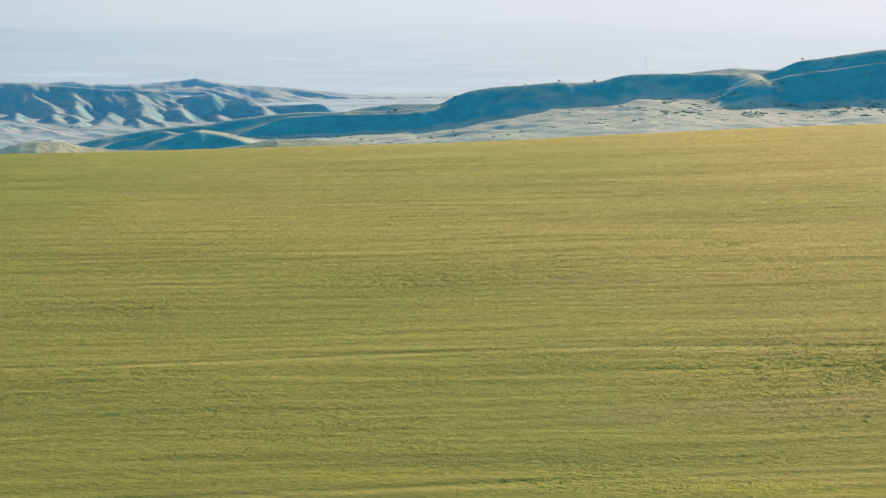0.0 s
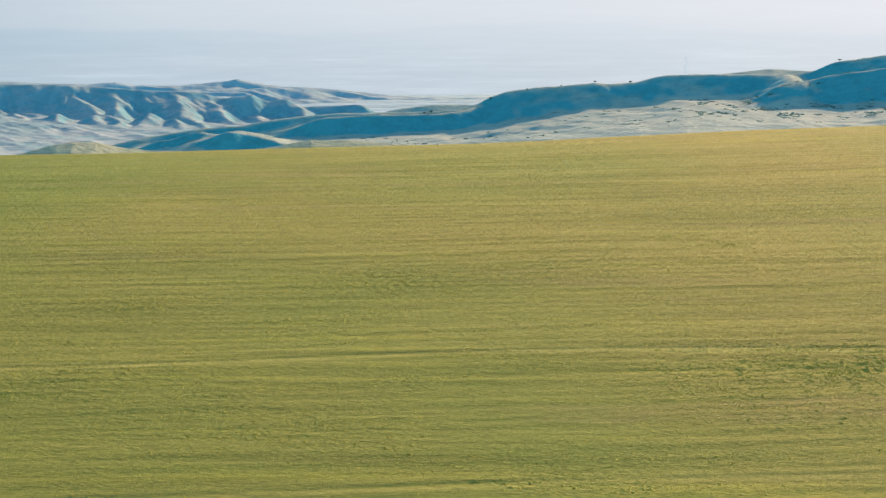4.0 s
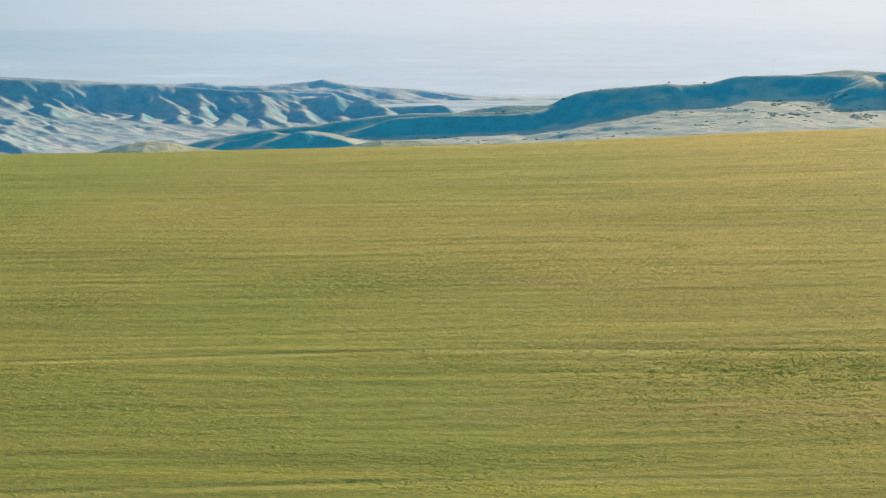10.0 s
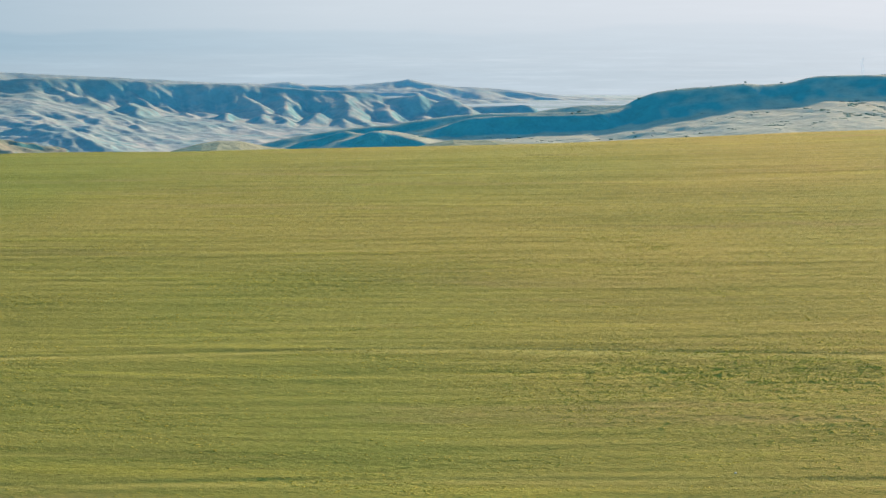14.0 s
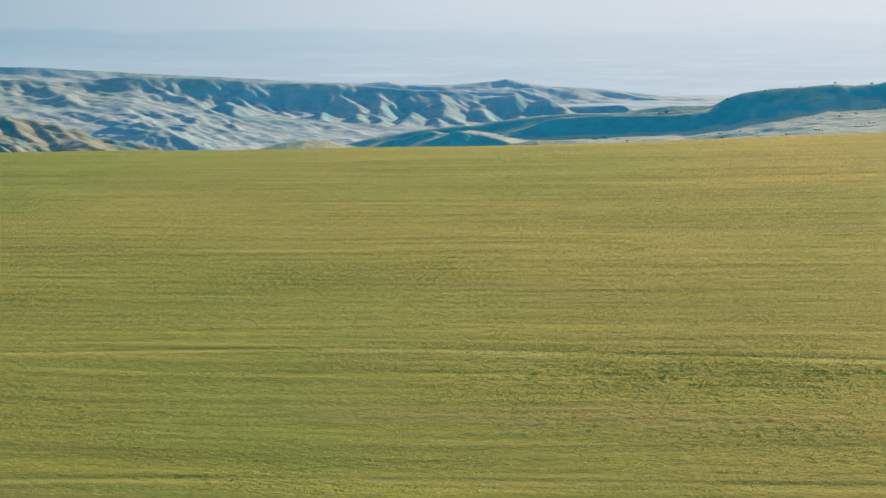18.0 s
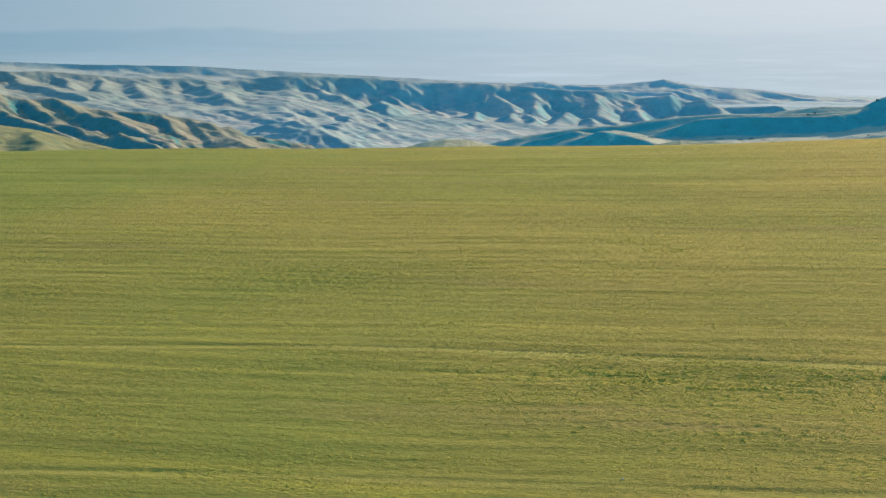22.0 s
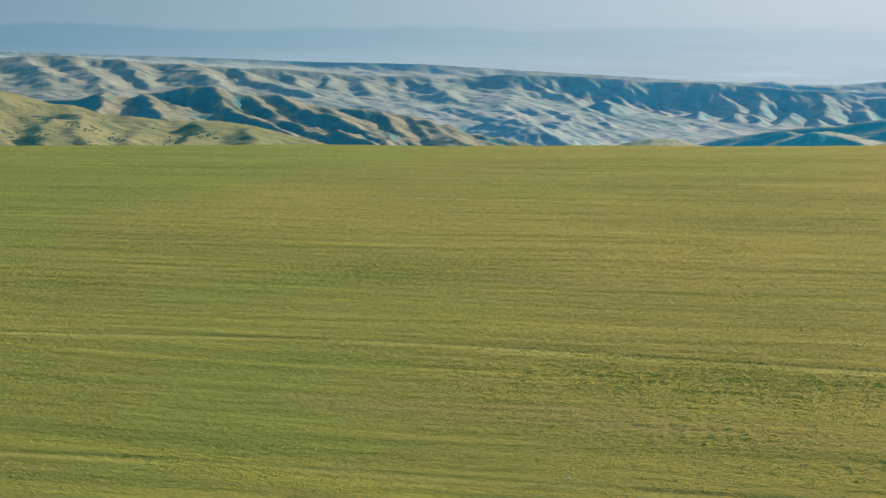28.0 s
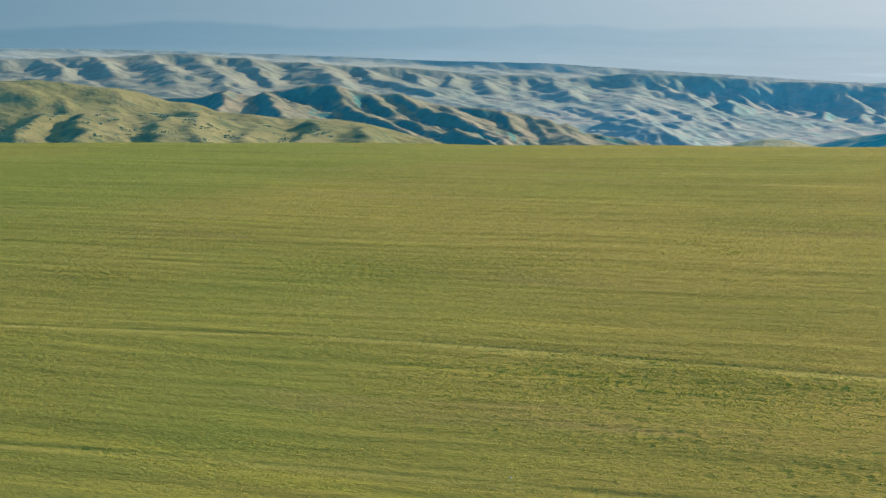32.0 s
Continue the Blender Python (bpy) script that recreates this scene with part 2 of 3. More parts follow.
    me.polygons.foreach_set("use_smooth", np.full(len(q), smooth))
    me.update(calc_edges=True)
    me.materials.append(material)
    return new(name, me)


def ramp01(v, a, b):
    t = np.clip((v - a) / (b - a), 0, 1)
    return t * t * (3 - 2 * t)


# ---------------------------------------------------------------- ground
FLOOR = -150.0
P1, P2, P3, P4 = Perlin(3), Perlin(7), Perlin(11), Perlin(19)


def path_far(x):
    return 247.2 + 0.055 * x + 1.6 * np.sin(x / 23.0 + 0.6)


def path_near(x):
    return 199.6 + 0.075 * x + 0.8 * np.sin(x / 17.0)


# tussock beds: x, y, half length, half depth, count
BEDS = [(57, 241, 21, 7.5, 4300), (40, 239, 12, 6, 200), (74, 239, 16, 7, 1400), (-5, 292, 14, 8, 800), (17, 302, 9, 5, 300),
        (38, 319.5, 6, 2.5, 220), (47.5, 312.5, 5, 2.2, 150), (45, 301, 8, 3, 120), (88, 213, 14, 6, 700), (16, 205, 8, 3, 110),
        (-45, 278, 8, 4, 220), (64, 342, 10, 5, 180), (-41, 241, 12, 5, 220), (64, 222, 20, 6, 500), (-24, 228, 16, 7, 160)]


def rank(x, y):
    """How rank the grass stands: high in the tussock beds."""
    thick = 0.0
    for bx, by, a, b, n in BEDS:
        u, v = (x - bx) / a, (y - by - 0.05 * (x - 40)) / b
        thick = np.maximum(thick, min(1.0, n / (5.0 * a * b)) ** 0.5 * np.exp(-0.7 * (u * u + v * v)))
    return thick


def field_height(x, y, fine=True):
    """The pasture: a broad back that rises to a brow and falls to the valley behind it."""
    u = np.clip((x - 20) / 200, -1.45, 1.25)
    v = np.clip((y - 300) / 200, -1.0, 1.32)
    z = (11.333 + 1.862 * u + 17.619 * v + 1.106 * u * u + 2.801 * u * v - 8.493 * v * v
         + 1.653 * u ** 3 + 1.954 * u * u * v + 2.246 * u * v * v - 3.218 * v ** 3)
    z = z - (1.2 * ramp01(x, -100, 30) + 4.0 * ramp01(x, 80, 190)) * ramp01(y, 430, 600)
    if fine:
        w = y - 0.06 * x
        z = z + 0.35 * P1(x / 60, w / 26)
        z = z + 0.10 * P2(x / 90, w / 6.5) + 0.07 * P3(x / 38, w / 2.2) + 0.035 * P4(x / 6, w / 1.5)
        # grazed clumps, rougher in the beds
        near = ramp01(x, -95, -70) * (1 - ramp01(x, 108, 116)) * ramp01(y, 178, 184) * (1 - 0.85 * ramp01(y, 250, 350)) * (1 - ramp01(y, 420, 470))
        clump = P1(x / 1.15 + 0.6 * P2(x / 3, w / 3), w / 0.95) + 0.55 * P3(x / 0.62, w / 0.62)
        patch = 0.5 + 0.5 * ramp01(P2.fbm(x / 16, w / 5, 3), -0.3, 0.5)
        z = z + near * (0.050 * patch + 0.06 * rank(x, y)) * np.maximum(clump, -0.25)
        z = z + near * 0.10 * rank(x, y) * np.maximum(P4(x / 0.9 + 0.4 * P1(x / 2, w / 2), w / 0.8), -0.2)
        for line, deep in ((path_far(x), 0.16), (path_near(x), 0.13)):
            d = y - line
            faint = 0.55 + 0.45 * P4(x / 19, 0 * x + deep * 50)
            z = z + deep * faint * (ramp01(d, -10.0, -1.6) - 1.05 * ramp01(d, -1.5, 0.6) + 0.75 * ramp01(d, 0.6, 1.2)
                                    - 0.70 * ramp01(d, 1.2, 7.0))
    fall = np.maximum(np.maximum(ramp01(y, 562, 1500), ramp01(-x, 420, 1300)), ramp01(x, 600, 1700))
    return z * (1 - fall) + FLOOR * fall


def graded(parts):
    return np.unique(np.concatenate([np.linspace(a, b, n) for a, b, n in parts]).round(3))


gx = graded([(-5200, -900, 24), (-900, -300, 32), (-300, -215, 40), (-215, -75, 160), (-75, 110, 540), (110, 220, 70), (220, 700, 24), (700, 5200, 26)])
gy = graded([(-5200, -200, 16), (-200, 176, 24), (176, 300, 420), (300, 380, 160), (380, 600, 250), (600, 1500, 46), (1500, 5200, 50)])
GX, GY = np.meshgrid(gx, gy)
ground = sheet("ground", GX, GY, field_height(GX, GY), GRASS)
tagged(ground, "green and straw-yellow grazed hill pasture falling to a dry haze-tinted valley", "grassland", kind="structure")


# ---------------------------------------------------------------- hills
CX, CY = 68.0, 12.0     # bearings are taken from here


SURFACE = {}


def on_hill(name, bearing, radius):
    """The point of a hill range at a bearing and a distance."""
    az, q, z, far = SURFACE[name]
    i, j = np.clip(np.searchsorted(az, bearing), 0, len(az) - 1), np.clip(np.searchsorted(q, far - radius), 0, len(q) - 1)
    b = np.radians(bearing)
    return CX + radius * np.sin(b), CY + radius * np.cos(b), z[j, i]


def hill_range(name, label, radius, crest, run, back, material, spur, width, seed, step=0.04, rows=120,
               power=1.6, foot=FLOOR, bench=None, rough=0.0, skew=0.7, fine=1.0, soft=1.0, deep=1.3, uneven=None, easy=([0, 1], [3.2, 3.2])):
    """A range of hills along a bearing: crest gives (degrees, height); the front falls over run metres, in spurs."""
    n1, n2, n3 = Perlin(seed), Perlin(seed + 1), Perlin(seed + 2)
    ca, cz = np.array(crest).T
    lo, hi = ca[0], ca[-1]
    az = np.arange(lo, hi, step)
    q = np.concatenate([np.linspace(-back, 0, 14)[:-1], run * np.linspace(0, 1, rows) ** 1.35])
    A, Q = np.meshgrid(az, q)
    arc = np.radians(A) * radius
    swing = n2(np.radians(A) * radius / 260, Q / 170) * ramp01(Q, 10, 150) * 130 / radius
    top = np.interp(A + np.degrees(swing), ca, cz)
    top = top + rough * n3.fbm(arc / (width * 0.35), 0 * arc, 3)
    reach = run * np.maximum(top - foot, 12.0) / np.max(cz - foot) if bench is None else run
    s = np.clip(Q / reach, 0, 1)
    if bench is None:
        z = foot - 6 + (top - foot + 6) * (1 - s) ** power
    else:
        ba, bz = np.array(bench).T
        level = np.interp(A, ba, bz)
        level = level + 2.5 * n1(arc / 70, Q / 90 + 3) + 1.2 * n3(arc / 24, Q / 40)
        face = 8 + np.interp(A, *easy) * np.maximum(top - level, 2) * (1 + 0.45 * n2.fbm(arc / 90, Q / 160, 3))
        f = 1 - (1 - np.clip(Q / face, 0, 1)) ** 1.8
        z = top * (1 - f) + level * f - np.maximum(Q - face, 0) * 0.035 * (1 + 0.4 * n2(arc / 300, Q / 300))
        z = np.where(Q > 420, z * (1 - ramp01(Q, 420, run)) + foot * ramp01(Q, 420, run), z)
    warp = 0.35 * n2(arc / (width * 2.2), Q / (width * 2.2))
    slant = arc - skew * Q
    r1 = 1 - 2.2 * np.sqrt(n1(slant / width + warp, Q / (width * deep) + warp) ** 2 + 0.012 * soft)
    r2 = 1 - 2.2 * np.sqrt(n2(slant / (width * 0.45) + 2 * warp, Q / (width * 0.5 * deep) + 5) ** 2 + 0.02 * soft)
    r4 = 1 - 2.2 * np.sqrt(n3(slant / (width * 0.2) + 3 * warp, Q / (width * 0.26 * deep) + 2) ** 2 + 0.02 * soft)
    r3 = n3.fbm(arc / (width * 0.2), Q / (width * 0.25), 3)
    env = ramp01(s, -0.04, 0.14) * (1 - ramp01(s, 0.40, 0.95))
    rise = np.maximum(top - foot, 20.0)
    z = z + spur * rise * env * ((r1 - 0.45) * 0.62 + fine * ((r2 - 0.45) * 0.34 + (r4 - 0.45) * 0.15 + 0.10 * r3))
    if bench is not None:
        amount = np.interp(A, *uneven)
        z = z + amount * ramp01(Q, 4, 40) * (1 - 0.7 * ramp01(Q, 120, 400)) * ((r1 - 0.45) + 0.4 * (r2 - 0.45))
    behind = np.clip(-Q / back, 0, 1)
    z = z - behind ** 1.3 * np.maximum(top - foot, 5) * 1.1
    edge = ramp01(A, lo, lo + 1.2) * (1 - ramp01(A, hi - 1.2, hi))
    z = (FLOOR - 30) * (1 - edge) + z * edge
    rr = radius - Q
    SURFACE[name] = (az, q, z, radius)
    ob = sheet(name, CX + rr * np.sin(np.radians(A)), CY + rr * np.cos(np.radians(A)), z, material)
    return tagged(ob, label, "hill", kind="structure")


def erode(z, dx, steps, k, smooth):
    """Cuts a branching net of valleys into a grid of heights; first and last row keep their level."""
    rows, cols = z.shape
    at = np.arange(rows * cols).reshape(rows, cols)
    ways = [(i, j) for i in (-1, 0, 1) for j in (-1, 0, 1) if i or j]
    for _ in range(steps):
        zp = np.pad(z, 1, constant_values=1e6)
        ip = np.pad(at, 1)
        drop = np.stack([(z - zp[1 + i:rows + 1 + i, 1 + j:cols + 1 + j]) / (dx * math.hypot(i, j)) for i, j in ways])
        to = np.stack([ip[1 + i:rows + 1 + i, 1 + j:cols + 1 + j] for i, j in ways])
        best = drop.argmax(0)[None]
        down = np.where(np.take_along_axis(drop, best, 0)[0] > 0, np.take_along_axis(to, best, 0)[0], at)
        down[0], down[-1] = at[0], at[-1]
        down, order = down.ravel().tolist(), np.argsort(z, axis=None).tolist()
        area = [dx * dx] * (rows * cols)
        for i in reversed(order):
            if down[i] != i:
                area[down[i]] += area[i]
        power = (k * np.sqrt(np.array(area)) / dx).tolist()
        h = z.ravel().tolist()
        for i in order:
            j = down[i]
            if j != i:
                h[i] = (h[i] + power[i] * h[j]) / (1 + power[i])
        z = np.array(h).reshape(rows, cols)
        zp = np.pad(z, 1, mode="edge")
        z = z + smooth * (zp[:-2, 1:-1] + zp[2:, 1:-1] + zp[1:-1, :-2] + zp[1:-1, 2:] - 4 * z)
    return z


def finer(z):
    """Twice as many points along both sides, rounded."""
    for _ in range(2):
        mid = (z[:-1] + z[1:]) / 2
        out = np.empty((z.shape[0] * 2 - 1, z.shape[1]))
        out[::2], out[1::2] = z, mid
        out[2:-1:2] = 0.75 * z[1:-1] + 0.125 * (z[:-2] + z[2:])
        z = out.T
    return z


def smooth_max(a, b, soft):
    return 0.5 * (a + b + np.sqrt((a - b) ** 2 + soft * soft))


def carved_range(name, label, radius, crest, run, back, dx, material, seed, spurs, front, rear=0.35, apron=([0, 1], [0.3, 0.3]), power=1.2,
                 steps=4, k=0.03, smooth=0.05, wander=1.0, grain=1.0, soft=5.0, crown=9.0, tilt=0.0, ribs=0.0, gully=None, sink=None, trim=True):
    """A range of hills: a backbone along crest (bearing, height) with a steep front, an apron before it, and spurs.
    A spur gives the slopes of its two sides, then bearing, distance and height of each of its points."""
    n1, n2, n3 = Perlin(seed), Perlin(seed + 1), Perlin(seed + 2)
    ca, cz = np.array(crest).T
    arc = np.arange(radians(ca[0]) * radius, radians(ca[-1]) * radius, dx)
    q = np.arange(-back, run, dx)
    B0, Q0 = np.meshgrid(arc, q)
    B = B0 + wander * (11 * n1.fbm(B0 / 95, Q0 / 95, 3) + 2.5 * n2(B0 / 17, Q0 / 17))
    Q = Q0 + wander * (11 * n2.fbm(B0 / 90, Q0 / 90, 3) + 2.5 * n3(B0 / 17, Q0 / 17))
    A = np.degrees(B / radius)
    top = np.interp(A, ca, cz)
    foot = FLOOR - 6
    share = np.interp(A, *apron)
    rest = 1 - np.clip(np.maximum(Q, 0) / run, 0, 1)
    # beds that the streams have cut across the apron, running down to the right
    swale = n1.fbm((B - 0.5 * Q) / 120, Q / 320, 3) + 0.5 * n3.fbm((B - 0.5 * Q) / 45, Q / 150, 2)
    level = foot + (top - foot) * share * rest ** power if sink is None else np.interp(A, *sink) - tilt * np.maximum(Q, 0)
    base = level + grain * 3.0 * swale * ramp01(Q, 0, 60)
    steep = np.interp(A, *front)
    rib = 1 + ribs * n2.fbm(B / 34, Q / 120, 3)
    fall = np.where(Q > 0, steep * rib, rear) * (np.sqrt(Q * Q + crown * crown) - crown)
    z = smooth_max(base - np.maximum(-Q, 0) * rear, top - fall, soft)
    for left, right, *nodes in spurs:
        pts = [(radians(b) * radius, radius - d, h) for b, d, h in zip(nodes[::3], nodes[1::3], nodes[2::3])]
        spur = np.full_like(z, -1e4)
        for (b0, q0, h0), (b1, q1, h1) in zip(pts, pts[1:]):
            size = math.hypot(b1 - b0, q1 - q0)
            u, v = B - b0, Q - q0
            along = (u * (b1 - b0) + v * (q1 - q0)) / size ** 2
            t = np.clip(along, 0, 1)
            off = np.hypot(u - t * (b1 - b0), v - t * (q1 - q0))
            side = np.tanh((u * (q1 - q0) - v * (b1 - b0)) / size / 5.0)
            slope = 0.5 * (left + right) + 0.5 * (right - left) * side
            slope = slope * (1 + (0.12 + ribs) * n3.fbm(along * size / 26, off / 70, 2))
            spur = np.maximum(spur, h0 + (h1 - h0) * t - slope * (np.sqrt(off * off + 9.0) - 3.0))
        z = smooth_max(z, spur, soft * 0.7)
    if gully:
        lean = B - 0.55 * Q
        cut = sum(w * (0.4 - np.sqrt(n(lean / size + p, Q / (2.2 * size)) ** 2 + 0.01)) for n, size, w, p in
                  ((n1, 92.0, 0.6, 3.0), (n2, 43.0, 0.8, 7.0), (n3, 21.0, 0.55, 1.0)))
        z = z + np.interp(A, *gully) * cut * ramp01(Q, -10, 50) * (0.35 + 0.65 * ramp01(n2(B / 260 + 5, Q / 200), -0.25, 0.25)) * ramp01(z, foot + 4, foot + 30)
    z = z + grain * (1.3 * n3.fbm(B0 / 48, Q0 / 48, 3) + 0.35 * n1.fbm(B0 / 14, Q0 / 14, 2))
    z = erode(z, dx, steps, k, smooth)
    z = finer(z)
    arc, q = np.linspace(arc[0], arc[-1], z.shape[1]), np.linspace(q[0], q[-1], z.shape[0])
    B, Q = np.meshgrid(arc, q)
    # bring the skyline to the crest
    az = np.degrees(arc / radius)
    seen = np.where(Q > -0.6 * back, (z - 50.0) / (radius - Q), -1.0)
    lift = (np.interp(az, ca, cz) - 50.0) / radius - seen.max(0)
    lift = np.clip(lift, -9 / radius, 9 / radius)
    pad = max(1, int(12 / (arc[1] - arc[0])))
    lift = np.convolve(np.pad(lift, pad, mode="edge"), np.ones(2 * pad + 1) / (2 * pad + 1), "valid")
    z = z + trim * lift[None] * (radius - Q) * ramp01(z, foot + 0.3 * (z.max(0) - foot), foot + 0.9 * (z.max(0) - foot))
    edge = ramp01(az, az[0], az[0] + 1.0) * (1 - ramp01(az, az[-1] - 2.4, az[-1]))
    z = (FLOOR - 30) * (1 - edge) + z * edge
    if sink is not None:
        out = ramp01(Q, 0.62 * run, run)
        z = z * (1 - out) + (FLOOR - 10) * out
    SURFACE[name] = (az, q, z, radius)
    b = np.radians(az)[None]
    ob = sheet(name, CX + (radius - Q) * np.sin(b), CY + (radius - Q) * np.cos(b), z, material)
    return tagged(ob, label, "hill", kind="structure")


FOOT_CREST = [(-17.4, -120), (-16.5, -90), (-15.9, -75.5), (-15.23, -70), (-14.58, -65.4), (-14.09, -63), (-13.44, -63.8), (-12.8, -67.9), (-11.98, -71.3), (-10.83, -73.2), (-9.9, -75.2), (-9.2, -73.2), (-8.2, -69.1), (-7.2, -63.5), (-6.2, -64.5), (-5.2, -67.0), (-4.2, -68.9), (-3.1, -70.3), (-1.4, -69.0), (0.2, -66.0), (1.8, -63.5), (4.8, -100)]
RIDGE_CREST = [(-15.2, -130), (-14.2, -100), (-13.06, -86), (-11.9, -76), (-10.8, -70), (-10.3, -66.8), (-9, -63.8), (-8.2, -58.8),
               (-7.3, -54.4), (-6, -51.8), (-3.7, -51), (-2.5, -48.3), (-2, -42.5), (-1.7, -36.2), (-1.2, -30.4), (-.4, -26.4), (.7, -22.9),
               (1.4, -20.6), (1.8, -22.3), (2.6, -20.6), (3.1, -15.9), (3.6, -13), (4.9, -12.3), (6.9, -12.7), (7.4, -11.5),
               (7.8, -8), (8.3, .6), (9.4, 5.8), (10.6, 12.2), (14, 22), (22, 30)]
RIDGE_SPURS = [(.3, .75, -2.05, 1978, -45.2, -2.56, 1962, -48.5, -3.37, 1950, -50.3, -4.67, 1945, -50.8, -6.31, 1945, -52.7, -6.93, 1945, -58, -7.59, 1945, -68, -8.42, 1945, -74),
    (.3, .2, -8.42, 1900, -71, -9.17, 1890, -63, -10.08, 1870, -76),
    (.7, .45, 7.4, 1900, -19, 8.13, 1900, -11, 9.4, 1890, -3, 10.48, 1880, 2, 13.49, 1870, 12),
    (.5, .5, 7.04, 1985, -12, 7.37, 1890, -19),
    (.38, .42, -4.39, 2140, -56, -3.22, 2140, -50, -1.89, 2140, -50),
    (.3, .3, 5.11, 2080, -15, 6.5, 2080, -9, 7.88, 2080, -11),
    (.75, .25, -10.7, 1850, -76, -10.06, 1840, -67, -9.41, 1830, -59),
    (.75, .25, -11.62, 1900, -80, -11.03, 1890, -70, -10.42, 1880, -62)]
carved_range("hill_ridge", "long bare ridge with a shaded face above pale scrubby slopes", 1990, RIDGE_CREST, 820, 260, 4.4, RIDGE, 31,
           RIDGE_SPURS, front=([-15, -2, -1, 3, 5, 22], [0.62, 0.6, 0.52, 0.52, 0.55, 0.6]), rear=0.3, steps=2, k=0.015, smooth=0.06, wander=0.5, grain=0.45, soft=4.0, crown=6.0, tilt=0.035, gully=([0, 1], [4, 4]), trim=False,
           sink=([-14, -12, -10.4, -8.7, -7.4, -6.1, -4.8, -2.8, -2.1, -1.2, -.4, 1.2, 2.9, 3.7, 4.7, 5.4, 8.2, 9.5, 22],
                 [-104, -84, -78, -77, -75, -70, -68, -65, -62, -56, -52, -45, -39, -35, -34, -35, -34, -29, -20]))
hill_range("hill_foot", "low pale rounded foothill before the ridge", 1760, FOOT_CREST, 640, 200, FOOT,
           0.04, 110, 36, rough=0.4, power=1.2, fine=0.5, soft=2.0)
GREEN_SPURS = [(.55, .25, -34.61, 2140, -34, -34.96, 2040, -50),
    (.6, .25, -34.17, 1960, -52, -34.52, 1800, -69),
    (.65, .25, -32.18, 1985, -57, -32.27, 1830, -71),
    (.6, .25, -27.68, 2080, -66, -27.98, 1930, -80),
    (.25, .25, -31.47, 2060, -54, -30.9, 1860, -71),
    (.25, .25, -29.68, 2080, -65, -29.28, 1900, -76),
    (.4, .25, -35.57, 2000, -52, -36.11, 1860, -66),
    (.3, .25, -26.42, 2060, -70, -25.97, 1930, -77)]
CRAG_SPURS = [(.9, .35, -30.75, 2800, -63, -30.83, 2640, -86),
    (.9, .3, -29.64, 2800, -66, -29.38, 2690, -74, -28.98, 2540, -85),
    (.8, .4, -27.61, 2800, -56, -27.24, 2720, -82, -26.36, 2620, -93, -24.68, 2450, -111),
    (.9, .36, -26.61, 2800, -67, -25.81, 2680, -91, -24.38, 2510, -106),
    (.9, .36, -25.69, 2800, -66, -25.0, 2730, -80, -24.04, 2650, -91),
    (.9, .35, -24.53, 2810, -82, -23.7, 2730, -96, -23.27, 2620, -106, -22.44, 2470, -116),
    (.7, .36, -23.93, 2440, -98, -22.45, 2360, -112),
    (1.0, .36, -22.66, 2800, -92, -22.17, 2660, -113),
    (1.0, .35, -21.78, 2800, -100, -21.25, 2640, -120),
    (.5, .35, -21.43, 2770, -103, -19.7, 2500, -118),
    (.5, .3, -20.75, 2740, -103, -20.13, 2600, -115),
    (.6, .36, -17.67, 2300, -107, -16.93, 2300, -102, -15.94, 2290, -101)]
MID_SPURS = [(.3, .28, -36.12, 3690, -41, -35.76, 3500, -59),
    (.42, .28, -34.84, 3690, -36, -34.29, 3500, -55),
    (.25, .3, -33.31, 3690, -37, -32.49, 3440, -56),
    (.22, .3, -31.72, 3650, -43, -30.95, 3420, -65),
    (.7, .3, -30.49, 3690, -40, -30.06, 3540, -62, -29.71, 3440, -79),
    (.22, .3, -28.48, 3680, -48, -27.54, 3400, -77),
    (.75, .26, -27.12, 3690, -56, -26.77, 3590, -69, -25.24, 3380, -86),
    (.6, .3, -25.7, 3690, -64, -25.26, 3540, -79),
    (.65, .3, -24.58, 3690, -67, -24.44, 3600, -80, -23.96, 3420, -100),
    (.35, .25, -23.59, 3690, -73, -23.2, 3500, -88),
    (.35, .25, -21.59, 3690, -74, -21.05, 3540, -86, -20.77, 3420, -99)]
MID_SPURS_2 = [(.5, .46, -18.78, 3700, -78, -17.41, 3520, -105, -15.94, 3290, -130),
    (.5, .32, -20.0, 3640, -88, -18.45, 3440, -113, -17.06, 3230, -140),
    (.6, .46, -16.31, 3500, -106, -15.97, 3380, -124),
    (.6, .46, -16.18, 3200, -128, -15.72, 3090, -143),
    (.55, .46, -17.43, 3340, -120, -16.8, 3190, -136),
    (.4, .3, -22.45, 3480, -99, -21.38, 3260, -123),
    (.52, .3, -19.88, 2960, -126, -19.35, 2960, -116, -18.9, 2945, -115),
    (.2, .2, -18.9, 2945, -115, -18.06, 2860, -122, -16.85, 2740, -136),
    (.5, .46, -13.24, 3700, -96, -12.42, 3560, -125, -11.63, 3390, -140),
    (.5, .46, -11.8, 3700, -93, -11.82, 3580, -123)]
MID_SPURS_3 = [(.6, .46, -10.96, 3500, -125, -11.27, 3420, -145),
    (.5, .46, -10.35, 3700, -99, -9.62, 3500, -139, -9.29, 3410, -148),
    (.65, .46, -8.0, 3700, -107, -7.74, 3630, -136, -7.35, 3540, -151),
    (.65, .46, -6.69, 3700, -117, -6.27, 3600, -143),
    (.55, .46, -13.4, 3480, -124, -13.52, 3380, -147),
    (.55, .46, -12.49, 3480, -129, -12.37, 3380, -149),
    (.5, .46, -10.27, 3480, -133, -9.98, 3400, -148),
    (.5, .46, -9.06, 3700, -108, -8.7, 3560, -138)]
